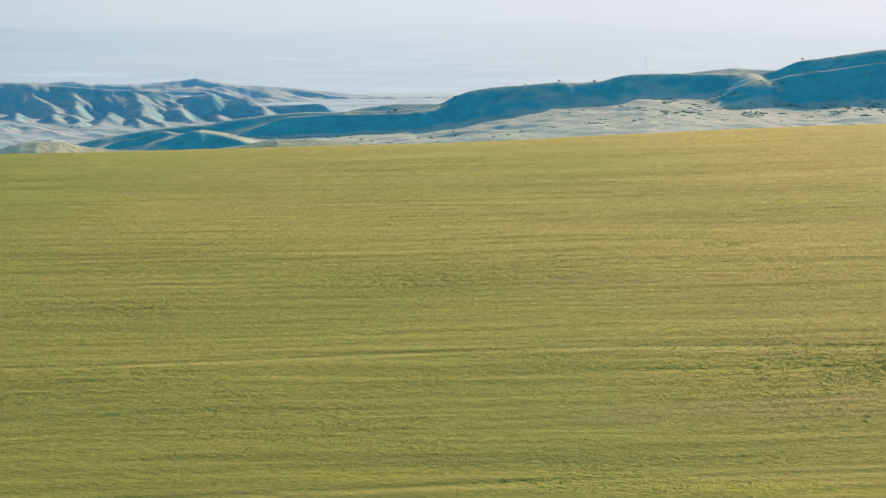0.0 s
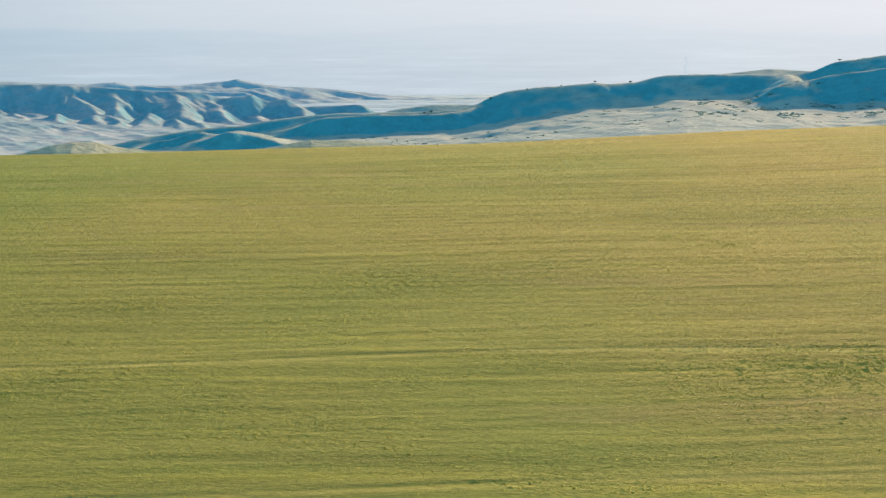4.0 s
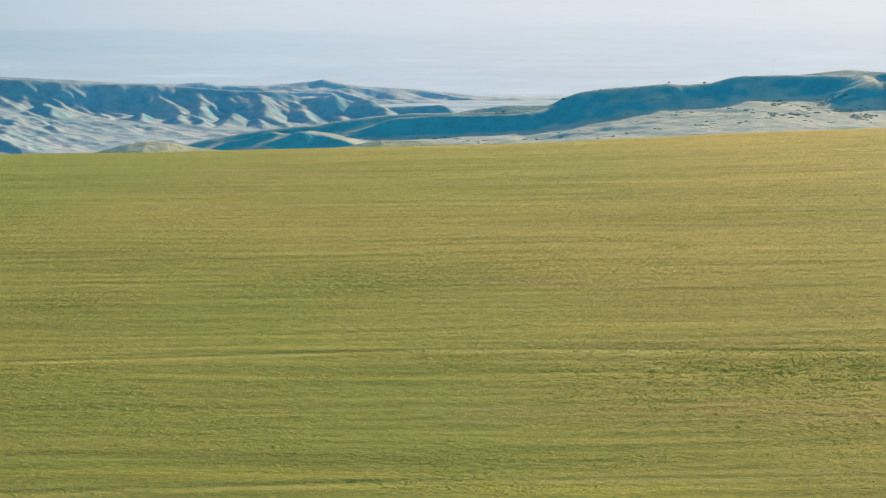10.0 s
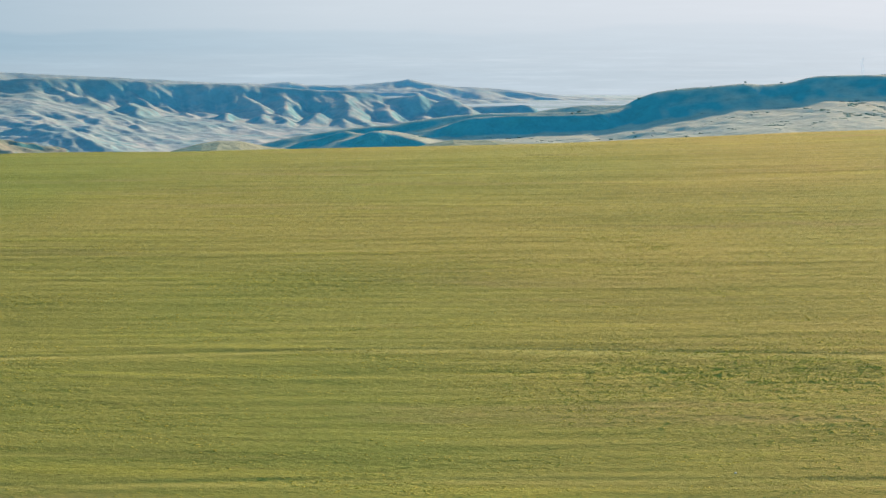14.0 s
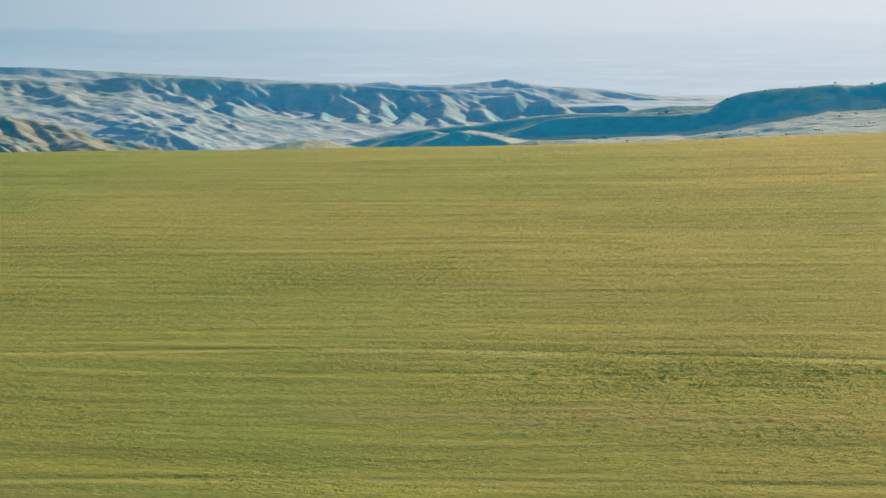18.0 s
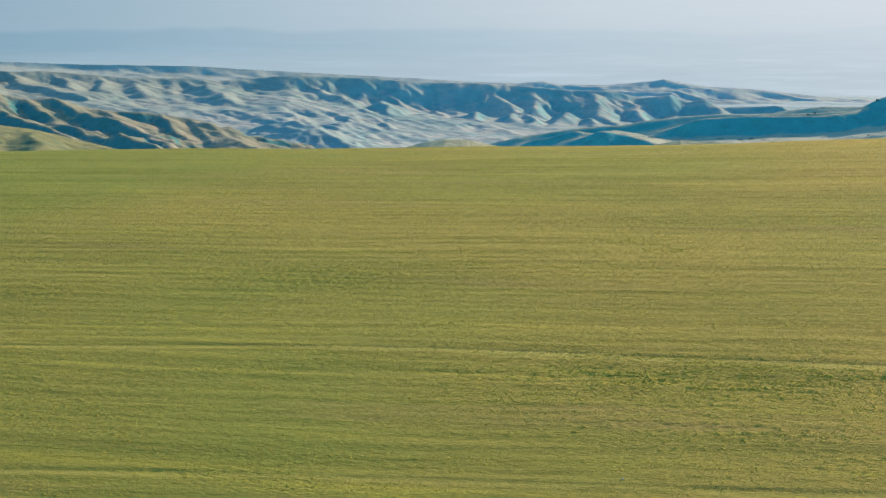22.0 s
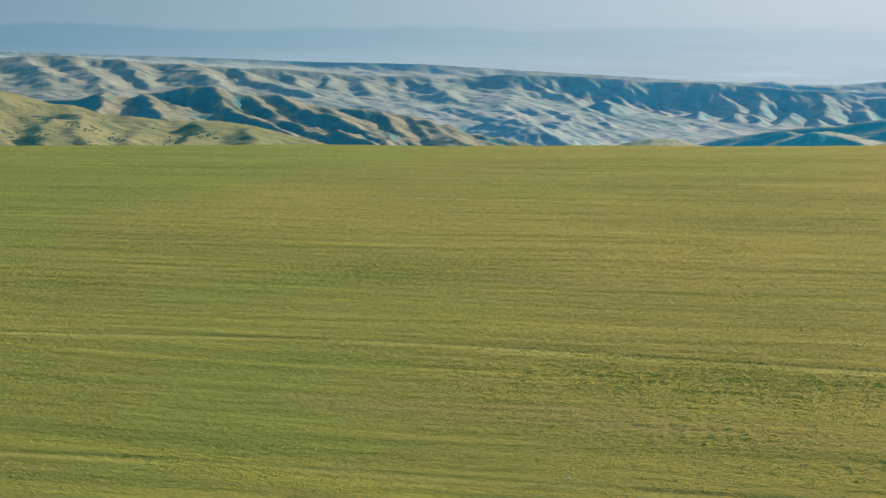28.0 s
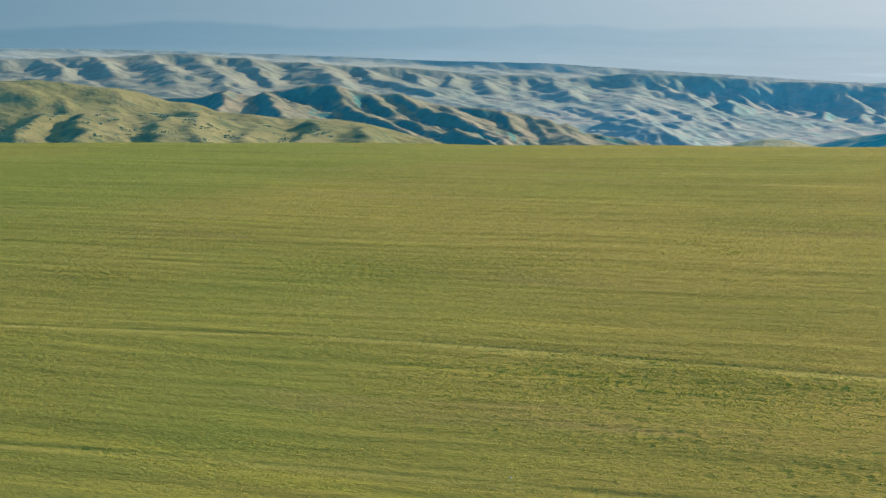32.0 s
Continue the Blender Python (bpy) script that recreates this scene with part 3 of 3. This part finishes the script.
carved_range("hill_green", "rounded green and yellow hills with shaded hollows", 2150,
           [(-44, -30), (-38, -27), (-35.9, -24.7), (-35, -28), (-34.5, -31.2), (-33.3, -35.2), (-32.7, -40.8), (-32, -49), (-31.3, -51), (-30.5, -61.1),
            (-29.5, -64.4), (-28.6, -68.3), (-27.1, -69.1), (-26.1, -74.8), (-25.3, -82.9), (-24, -94.8), (-21, -130), (-19.6, -150)],
           run=760, back=180, dx=4.2, material=LEFT, seed=41, spurs=GREEN_SPURS, front=([0, 1], [0.3, 0.3]), rear=0.3, apron=([0, 1], [0.75, 0.75]),
           power=1.0, steps=2, k=0.02, smooth=0.06, wander=1.3, grain=1.0, soft=7.0, crown=22.0)
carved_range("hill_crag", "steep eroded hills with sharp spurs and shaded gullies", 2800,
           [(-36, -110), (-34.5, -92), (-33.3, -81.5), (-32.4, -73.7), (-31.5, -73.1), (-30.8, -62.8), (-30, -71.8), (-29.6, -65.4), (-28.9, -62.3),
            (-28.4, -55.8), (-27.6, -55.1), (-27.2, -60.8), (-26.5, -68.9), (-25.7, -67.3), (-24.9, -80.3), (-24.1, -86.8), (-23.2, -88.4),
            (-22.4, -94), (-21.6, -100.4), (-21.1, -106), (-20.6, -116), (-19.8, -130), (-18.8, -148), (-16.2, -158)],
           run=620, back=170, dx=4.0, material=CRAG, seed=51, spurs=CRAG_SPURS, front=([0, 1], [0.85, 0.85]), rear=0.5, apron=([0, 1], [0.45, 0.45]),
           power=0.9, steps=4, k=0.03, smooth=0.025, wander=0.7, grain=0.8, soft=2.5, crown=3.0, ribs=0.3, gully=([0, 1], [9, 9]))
carved_range("hill_middle", "range of hills tinted haze-blue and cut by many gullies", 3700,
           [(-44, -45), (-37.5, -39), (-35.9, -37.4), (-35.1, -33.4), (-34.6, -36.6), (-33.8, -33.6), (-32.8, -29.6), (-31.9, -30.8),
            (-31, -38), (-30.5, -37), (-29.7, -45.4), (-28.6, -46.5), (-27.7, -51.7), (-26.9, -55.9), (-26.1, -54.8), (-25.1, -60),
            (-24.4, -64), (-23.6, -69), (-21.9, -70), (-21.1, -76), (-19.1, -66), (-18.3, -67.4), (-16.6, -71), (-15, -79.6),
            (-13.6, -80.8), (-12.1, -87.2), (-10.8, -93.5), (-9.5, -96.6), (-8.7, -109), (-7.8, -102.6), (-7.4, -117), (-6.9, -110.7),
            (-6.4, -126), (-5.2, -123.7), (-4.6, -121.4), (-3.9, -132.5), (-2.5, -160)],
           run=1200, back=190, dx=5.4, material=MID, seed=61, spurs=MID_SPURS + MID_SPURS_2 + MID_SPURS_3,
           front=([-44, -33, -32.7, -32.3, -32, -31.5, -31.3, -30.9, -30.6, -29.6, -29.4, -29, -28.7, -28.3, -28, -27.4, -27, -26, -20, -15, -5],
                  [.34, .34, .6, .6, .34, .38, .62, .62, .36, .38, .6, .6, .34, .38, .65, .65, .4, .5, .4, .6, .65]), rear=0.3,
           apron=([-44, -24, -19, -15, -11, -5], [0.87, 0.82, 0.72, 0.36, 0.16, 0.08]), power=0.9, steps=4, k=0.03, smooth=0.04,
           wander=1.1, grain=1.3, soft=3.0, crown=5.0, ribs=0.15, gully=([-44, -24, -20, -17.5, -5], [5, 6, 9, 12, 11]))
hill_range("hill_far", "plateau and low far hills paled by painted haze, with one small peak", 4600,
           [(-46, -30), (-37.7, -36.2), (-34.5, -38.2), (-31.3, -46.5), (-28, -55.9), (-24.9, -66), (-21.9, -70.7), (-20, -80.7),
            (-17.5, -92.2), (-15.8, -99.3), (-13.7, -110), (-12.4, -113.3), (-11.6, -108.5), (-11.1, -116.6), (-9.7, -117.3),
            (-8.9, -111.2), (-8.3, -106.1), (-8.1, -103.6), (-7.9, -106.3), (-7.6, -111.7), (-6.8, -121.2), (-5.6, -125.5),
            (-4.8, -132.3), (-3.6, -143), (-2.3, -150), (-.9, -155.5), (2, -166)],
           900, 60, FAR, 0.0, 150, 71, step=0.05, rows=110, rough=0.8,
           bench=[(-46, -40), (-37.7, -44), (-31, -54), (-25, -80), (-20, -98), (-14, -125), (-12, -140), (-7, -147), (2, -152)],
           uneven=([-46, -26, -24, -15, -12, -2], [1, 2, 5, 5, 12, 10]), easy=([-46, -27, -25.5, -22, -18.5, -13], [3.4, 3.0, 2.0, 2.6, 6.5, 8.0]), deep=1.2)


# ---------------------------------------------------------------- far plain and sky
def backdrop_material():
    m = Mat("glowing_plain_and_sky")
    t = m.t
    t.nodes.remove(m.b)
    sep = m.node("ShaderNodeSeparateXYZ")
    m.link(m.coords(), sep.inputs[0])

    def spread(src, lo, hi):
        n = m.node("ShaderNodeMapRange")
        n.inputs["From Min"].default_value, n.inputs["From Max"].default_value = lo, hi
        m.link(src, n.inputs[0])
        return n.outputs[0]

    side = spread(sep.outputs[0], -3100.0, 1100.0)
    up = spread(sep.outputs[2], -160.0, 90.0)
    # haze and sky painted in, brighter towards the sun
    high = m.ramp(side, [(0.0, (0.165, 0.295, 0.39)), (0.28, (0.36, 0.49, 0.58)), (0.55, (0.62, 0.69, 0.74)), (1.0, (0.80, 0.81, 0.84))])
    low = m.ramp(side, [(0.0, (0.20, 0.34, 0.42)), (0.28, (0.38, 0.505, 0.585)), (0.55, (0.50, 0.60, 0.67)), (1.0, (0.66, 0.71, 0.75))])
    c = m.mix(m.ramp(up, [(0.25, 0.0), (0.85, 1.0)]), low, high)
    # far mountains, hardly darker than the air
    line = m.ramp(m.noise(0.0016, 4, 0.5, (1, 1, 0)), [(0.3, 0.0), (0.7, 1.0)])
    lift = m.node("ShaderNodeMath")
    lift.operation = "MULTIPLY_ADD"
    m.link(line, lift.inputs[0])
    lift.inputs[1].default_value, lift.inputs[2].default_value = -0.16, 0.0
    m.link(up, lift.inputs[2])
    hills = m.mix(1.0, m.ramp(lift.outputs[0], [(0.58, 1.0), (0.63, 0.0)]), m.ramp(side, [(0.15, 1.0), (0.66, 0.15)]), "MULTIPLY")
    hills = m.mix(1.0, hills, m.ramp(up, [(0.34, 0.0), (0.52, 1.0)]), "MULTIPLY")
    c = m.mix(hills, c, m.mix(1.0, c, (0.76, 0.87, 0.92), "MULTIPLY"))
    # pale streaks and fields low on the plain
    pale_streaks = m.ramp(m.noise(0.006, 5, 0.7, (0.35, 0.35, 9.0)), [(0.52, 0.0), (0.68, 0.6)])
    pale_streaks = m.mix(1.0, pale_streaks, m.ramp(up, [(0.10, 0.9), (0.40, 0.6), (0.50, 0.0)]), "MULTIPLY")
    c = m.mix(pale_streaks, c, m.mix(1.0, c, (1.20, 1.15, 1.12), "MULTIPLY"))
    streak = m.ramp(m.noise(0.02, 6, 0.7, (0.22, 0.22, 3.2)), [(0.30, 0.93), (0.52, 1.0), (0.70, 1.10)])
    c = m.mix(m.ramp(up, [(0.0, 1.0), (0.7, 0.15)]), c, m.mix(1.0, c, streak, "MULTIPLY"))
    # the sheet glows by itself: plain, mountains, haze and sky are all emission
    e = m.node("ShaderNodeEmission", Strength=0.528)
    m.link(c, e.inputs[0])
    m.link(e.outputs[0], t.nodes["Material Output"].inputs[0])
    return m.m


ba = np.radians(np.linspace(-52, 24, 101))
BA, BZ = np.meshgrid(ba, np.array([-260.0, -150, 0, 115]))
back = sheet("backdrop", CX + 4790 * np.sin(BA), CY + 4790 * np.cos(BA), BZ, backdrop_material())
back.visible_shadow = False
tagged(back, "glowing backdrop painted with a hazy far plain and a pale sky", "sky", kind="structure")


# ---------------------------------------------------------------- grass tufts
def grass_material(name, low, high):
    m = Mat(name, 0.9, 0.1)
    g = m.node("ShaderNodeNewGeometry")
    c = m.ramp(g.outputs["Random Per Island"], [(0.0, low), (1.0, high)])
    c = m.mix(0.5, c, m.ramp(m.noise(9.0, 3, 0.6), [(0.3, 0.75), (0.7, 1.2)]), "MULTIPLY")
    m.colour(c)
    thin = m.node("ShaderNodeBsdfTranslucent")
    m.link(c, thin.inputs[0])
    both = m.node("ShaderNodeMixShader", Fac=0.12)
    m.link(m.b.outputs[0], both.inputs[1])
    m.link(thin.outputs[0], both.inputs[2])
    m.link(both.outputs[0], m.t.nodes["Material Output"].inputs[0])
    return m.m


TUSSOCK = grass_material("tussock_grass", (0.345, 0.318, 0.040), (0.440, 0.400, 0.055))


def tufts(name, label, px, py, size, tall, sides, seed, material):
    """Low grass clumps: a ragged dome of leaves each, all in one mesh."""
    r = np.random.RandomState(seed)
    n = len(px)
    pz = field_height(px, py)
    ang = np.linspace(0, 2 * np.pi, sides, endpoint=False)[None] + r.rand(n, 1) * 6.3 + r.normal(0, 0.2, (n, sides))
    rad = size[:, None] * (0.75 + 0.5 * r.rand(n, sides))
    rings = []
    for k, (spread, up) in enumerate(((1.0, -0.2), (0.62, 0.66))):
        x = px[:, None] + rad * spread * np.cos(ang + 0.3 * k) * 1.5
        y = py[:, None] + rad * spread * np.sin(ang + 0.3 * k) * 0.6
        z = pz[:, None] + tall[:, None] * up * (0.7 + 0.6 * r.rand(n, sides))
        rings.append(np.stack([x, y, z], -1))
    top = np.stack([px + size * r.normal(0, 0.25, n), py + size * r.normal(0, 0.25, n), pz + tall], -1)[:, None]
    co = np.concatenate([*rings, top], 1)
    per = 2 * sides + 1
    tri = []
    for k in range(sides):
        j = (k + 1) % sides
        tri += [(k, j, sides + j), (k, sides + j, sides + k), (sides + k, sides + j, 2 * sides)]
    tri = (np.arange(n)[:, None, None] * per + np.array(tri)[None]).reshape(-1, 3).astype(np.int32)
    me = bpy.data.meshes.new(name)
    me.vertices.add(n * per)
    me.vertices.foreach_set("co", co.astype(np.float32).ravel())
    me.loops.add(tri.size)
    me.loops.foreach_set("vertex_index", tri.ravel())
    me.polygons.add(len(tri))
    me.polygons.foreach_set("loop_start", np.arange(0, tri.size, 3, dtype=np.int32))
    me.polygons.foreach_set("use_smooth", np.full(len(tri), True))
    me.update(calc_edges=True)
    me.materials.append(material)
    return tagged(new(name, me), label, "grass", kind="stuff")


rs = np.random.RandomState(5)
bx = np.concatenate([x + rs.normal(0, 0.75, 2 * n) * a for x, y, a, b, n in BEDS])
by = np.concatenate([y + rs.normal(0, 0.85, 2 * n) * b for x, y, a, b, n in BEDS]) + 0.05 * (bx - 40)
patchy = P3.fbm(bx / 7, by / 3, 3) + 0.35 * rs.normal(0, 1, len(bx)) > -0.12
bx, by = bx[patchy], by[patchy]
sx, sy = rs.rand(40000) * 330 - 215, 255 + 280 * rs.rand(40000)
some = (P2.fbm(sx / 34, (sy - 0.06 * sx) / 4.5, 3) + 0.3 * P1(sx / 60, sy / 40) + 0.12 * rs.normal(0, 1, 40000) > 0.52) & (sx < 0.26 * sy + 62)
bx, by = np.concatenate([bx, sx[some]]), np.concatenate([by, sy[some]])
tufts("grass_tussock", "rough green tussocks standing in beds on the pasture", bx, by, 0.07 + 0.15 * rs.rand(len(bx)) ** 2,
      0.02 + 0.04 * rs.rand(len(bx)) ** 2, 7, 21, TUSSOCK)
n = 260000
ux, uy = rs.rand(n) * 340 - 215, 184 + 350 * rs.rand(n)
keep = (ux > -0.55 * (uy - 60) * 0.95 + 10) & (ux < 0.26 * uy + 62) & (P2.fbm(ux / 26, (uy - 0.06 * ux) / 5, 3) + 0.5 * rs.normal(0, 0.5, n) > 0.34) & (uy < 200 + 180 * rs.rand(n))
ux, uy = ux[keep], uy[keep]
tufts("grass_tuft", "short yellow-green grazed grass tufts over the pasture", ux, uy, 0.08 + 0.15 * rs.rand(len(ux)) ** 2,
      0.03 + 0.06 * rs.rand(len(ux)) ** 2, 4, 22, TUSSOCK)


# ---------------------------------------------------------------- trees, scrub and small things
def plain(name, colour, spread=0.15, scale=3.0, rough=0.9):
    m = Mat(name, rough, 0.2)
    lo, hi = tuple(c * (1 - spread) for c in colour), tuple(c * (1 + spread) for c in colour)
    n = m.noise(scale, 4, 0.6)
    m.colour(m.ramp(n, [(0.3, lo), (0.7, hi)]))
    m.bump(n, 0.3, 0.05)
    return m.m


LEAF = grass_material("tree_leaf", (0.05, 0.15, 0.14), (0.10, 0.22, 0.18))
SCRUB = grass_material("scrub_leaf", (0.11, 0.24, 0.22), (0.20, 0.34, 0.29))
BARK = plain("bark", (0.10, 0.085, 0.065))
STONE = plain("pale_stone", (0.72, 0.70, 0.64), 0.1, 6.0)
# steel of the far mast, paled and blued to paint in the haze
STEEL = plain("hazed_steel", (0.80, 0.86, 0.88), 0.06, 0.4, 0.6)


def part(name, bm, material, parent, label=""):
    me = bpy.data.meshes.new(name)
    bm.to_mesh(me)
    bm.free()
    me.materials.append(material)
    ob = new(name, me)
    ob.parent = parent
    return tagged(ob, label)


def stick(bm, a, b, ra, rb, sides=6):
    """A tapered round bar from a to b."""
    a, b = Vector(a), Vector(b)
    turn = (b - a).to_track_quat("Z", "Y").to_matrix()
    rings = []
    for p, r in ((a, ra), (b, rb)):
        rings.append([bm.verts.new(p + turn @ Vector((r * math.cos(6.2832 * k / sides), r * math.sin(6.2832 * k / sides), 0))) for k in range(sides)])
    for k in range(sides):
        j = (k + 1) % sides
        bm.faces.new((rings[0][k], rings[0][j], rings[1][j], rings[1][k]))
    bm.faces.new(rings[1])
    bm.faces.new(rings[0][::-1])


def leaves(bm, centre, spread, count, size, r):
    """Loose leaf clumps about a centre: small bent sheets facing all ways."""
    for _ in range(count):
        d = Vector((r.gauss(0, 1), r.gauss(0, 1), r.gauss(0, 0.8)))
        d = d.normalized() * r.random() ** 0.45
        p = Vector(centre) + Vector((d.x * spread[0], d.y * spread[1], d.z * spread[2]))
        turn = Euler((r.uniform(0, 6.3), r.uniform(0, 6.3), r.uniform(0, 6.3))).to_matrix()
        w = size * r.uniform(0.6, 1.3)
        v = [bm.verts.new(p + turn @ Vector(c)) for c in ((-w, -w * .5, 0), (0, -w * .6, w * .25), (w, 0, 0), (0, w * .6, w * .25), (-w * .8, w * .4, 0))]
        bm.faces.new((v[0], v[1], v[3], v[4]))
        bm.faces.new((v[1], v[2], v[3]))


def tree(place, tall, wide, seed, label):
    r = random.Random(seed)
    base = new("tree")
    base.location = place
    bm = bmesh.new()
    lean = Vector((r.uniform(-.1, .1) * tall, r.uniform(-.1, .1) * tall, tall * 0.45))
    stick(bm, (0, 0, -0.5), lean, 0.09 * tall ** 0.8, 0.05 * tall ** 0.8, 7)
    tips = []
    for k in range(6):
        a = k * 1.05 + r.uniform(0, 0.5)
        tip = lean + Vector((math.cos(a) * wide * 0.36, math.sin(a) * wide * 0.36, tall * r.uniform(0.1, 0.42)))
        stick(bm, lean * r.uniform(0.75, 1.0), tip, 0.045 * tall ** 0.8, 0.015 * tall ** 0.8, 5)
        tips.append(tip)
    part("trunk", bm, BARK, base, "bare grey-brown trunk with limbs")
    bm = bmesh.new()
    for tip in tips:
        leaves(bm, tip, (wide * 0.26, wide * 0.26, tall * 0.16), 70, 0.16 * wide ** 0.6, r)
    leaves(bm, lean + Vector((0, 0, tall * 0.32)), (wide * 0.3, wide * 0.3, tall * 0.2), 120, 0.16 * wide ** 0.6, r)
    part("crown", bm, LEAF, base, "dark uneven leaf crown")
    return tagged(base, label, "tree", "trees on the ridge")


# bearing, distance, height, width
TREES = [(1.41, 1988, 4.2, 5.0), (2.44, 1988, 4.4, 5.4), (8.49, 1989, 4.6, 5.8), (-1.68, 1985, 4.0, 5.2), (-0.59, 1988, 2.6, 3.6),
         (0.41, 1988, 2.4, 3.4), (-3.43, 1986, 3.0, 6.0), (-3.62, 1984, 2.6, 5.0)]
for k, (b, d, h, w) in enumerate(TREES):
    x, y, z = on_hill("hill_ridge", np.float64(b), np.float64(d))
    tree((x, y, z), h * 0.5, w * 0.48, 100 + k, "small lone dark tree on the bare ridge" if h > 3.5 else "low dark bushy tree on the bare ridge")


def scrub(name, label, hill, bearing, distance, count, seed, wide):
    """Low bushes in loose clusters over a slope."""
    r, n1 = np.random.RandomState(seed), Perlin(seed)
    q = random.Random(seed)
    b = bearing[0] + (bearing[1] - bearing[0]) * r.rand(count * 6)
    d = distance[0] + (distance[1] - distance[0]) * r.rand(count * 6)
    thick = n1.fbm(b * 1.1, d / 60, 3) + 0.25 * r.normal(0, 1, len(b))
    pick = np.argsort(-thick)[:count]
    bm = bmesh.new()
    for i in pick:
        x, y, z = on_hill(hill, b[i], d[i])
        w = wide * (0.45 + 0.9 * r.rand() ** 2)
        for _ in range(2):
            leaves(bm, (x + r.normal(0, w * 1.1), y + r.normal(0, w * .4), z + w * 0.16), (w * 1.2, w * .6, w * .24), 9, 0.30 * w, q)
    ob = part(name, bm, SCRUB, None)
    return tagged(ob, label, "shrub", kind="stuff")


def shrub(seed):
    """A low bush on short stems, 1 m wide."""
    r = random.Random(seed)
    base = new("shrub")
    bm = bmesh.new()
    tips = []
    for k in range(5):
        a = k * 1.26 + r.uniform(0, 0.6)
        tip = Vector((math.cos(a) * 0.28, math.sin(a) * 0.28, r.uniform(0.25, 0.42)))
        stick(bm, (0, 0, -0.15), tip, 0.03, 0.012, 5)
        tips.append(tip)
    part("stem", bm, BARK, base)
    bm = bmesh.new()
    for tip in tips:
        leaves(bm, tip, (0.24, 0.24, 0.16), 34, 0.07, r)
    leaves(bm, (0, 0, 0.42), (0.34, 0.34, 0.18), 60, 0.07, r)
    part("crown", bm, SCRUB, base)
    return tagged(base, "low dark blue-green bush on the pale slope", "shrub", "bushes below the ridge")


# bearing, distance, width of the larger single bushes
BUSHES = [(4.59, 1767, 4), (4.36, 1788, 3), (4.81, 1743, 3.4), (4.17, 1924, 3), (4.74, 1910, 4), (5.65, 1911, 3.4), (5.82, 1882, 4.4),
          (6.07, 1924, 3), (6.16, 1847, 3.6), (6.21, 1823, 4.4), (5.39, 1818, 3), (5.6, 1791, 4), (5.04, 1774, 3.2), (6.45, 1895, 5),
          (6.6, 1760, 4), (3.59, 1836, 3), (2.52, 1924, 2.6), (.19, 1930, 3.2), (-.89, 1930, 3), (7.62, 1833, 3.6), (7.71, 1771, 4.6),
          (8.04, 1848, 4), (8.19, 1835, 3.4), (7.5, 1886, 3), (8.95, 1794, 4.4), (9.2, 1801, 5)]
BUSHES_2 = [(9.55, 1899, 4), (9.57, 1772, 4.6), (9.88, 1755, 4), (10.21, 1764, 4.4), (8.98, 1901, 3.6), (-4.55, 1865, 3), (-3.78, 1811, 3.6),
            (-5.18, 1900, 2.6), (-4.86, 1883, 3), (-2.89, 1861, 3), (-5.52, 1894, 3.2), (8.76, 1933, 4), (9.01, 1934, 3.4), (9.25, 1941, 4.2)]
kinds = [shrub(300), shrub(301), shrub(302)]
for k, (b, d, w) in enumerate(BUSHES + BUSHES_2):
    x, y, z = on_hill("hill_ridge", np.float64(b), np.float64(d))
    src = kinds[k % 3]
    ob = src if k < 3 else copy_thing(src, Matrix())
    ob.matrix_basis = Matrix.LocRotScale((x, y, z), Euler((0, 0, 0.5 * math.sin(k * 2.4))), (w * 2.1, w * 1.1, w * 0.42))
scrub("scrub_bush", "dark low bushes in clusters on the pale slope", "hill_ridge", (4.2, 13), (1690, 1935), 500, 201, 1.8)
scrub("scrub_bush", "dark low bushes scattered on the pale slope", "hill_ridge", (-9, 4.2), (1680, 1915), 160, 202, 1.6)
scrub("scrub_bush", "dark bushes in the hollows of the green hills", "hill_green", (-39, -27), (1800, 2110), 420, 203, 2.6)


def lattice_mast(place, tall):
    base = new("lattice_mast")
    base.location = place
    foot, head = tall * 0.07, tall * 0.012
    corners = [(1, 1), (-1, 1), (-1, -1), (1, -1)]

    def at(k, f):
        w = foot + (head - foot) * f
        return (corners[k][0] * w, corners[k][1] * w, tall * f)

    for k in range(4):
        bm = bmesh.new()
        stick(bm, at(k, 0), at(k, 1), 0.14, 0.09, 4)
        part("leg", bm, STEEL, base)
    for i in range(9):
        bm = bmesh.new()
        f, g = i / 9, (i + 1) / 9
        for k in range(4):
            stick(bm, at(k, f), at((k + 1) % 4, g), 0.05, 0.05, 4)
            stick(bm, at(k, g), at((k + 1) % 4, g), 0.05, 0.05, 4)
        part("brace", bm, STEEL, base)
    for f, w in ((0.84, 7.0), (0.92, 6.0)):
        bm = bmesh.new()
        stick(bm, (-w, 0, tall * f), (w, 0, tall * f), 0.1, 0.1, 4)
        part("cross_arm", bm, STEEL, base)
    return tagged(base, "steel lattice mast paled by painted haze, standing on the far plain", "mast")


lattice_mast((CX + 4640 * math.sin(radians(5.02)), CY + 4640 * math.cos(radians(5.02)), FLOOR), 96.5)


def stone(x, y, size):
    bm = bmesh.new()
    bmesh.ops.create_icosphere(bm, subdivisions=2, radius=size)
    for v in bm.verts:
        k = 1 + 0.25 * noise.noise(v.co * 4.0)
        v.co = Vector((v.co.x * k * 1.3, v.co.y * k, v.co.z * k * 0.75))
    ob = part("stone", bm, STONE, None)
    ob.location = (x, y, float(field_height(np.float64(x), np.float64(y))) + size * 0.35)
    return tagged(ob, "small pale rounded stone lying in the grass", "stone")


stone(56.3, 206.0, 0.11)
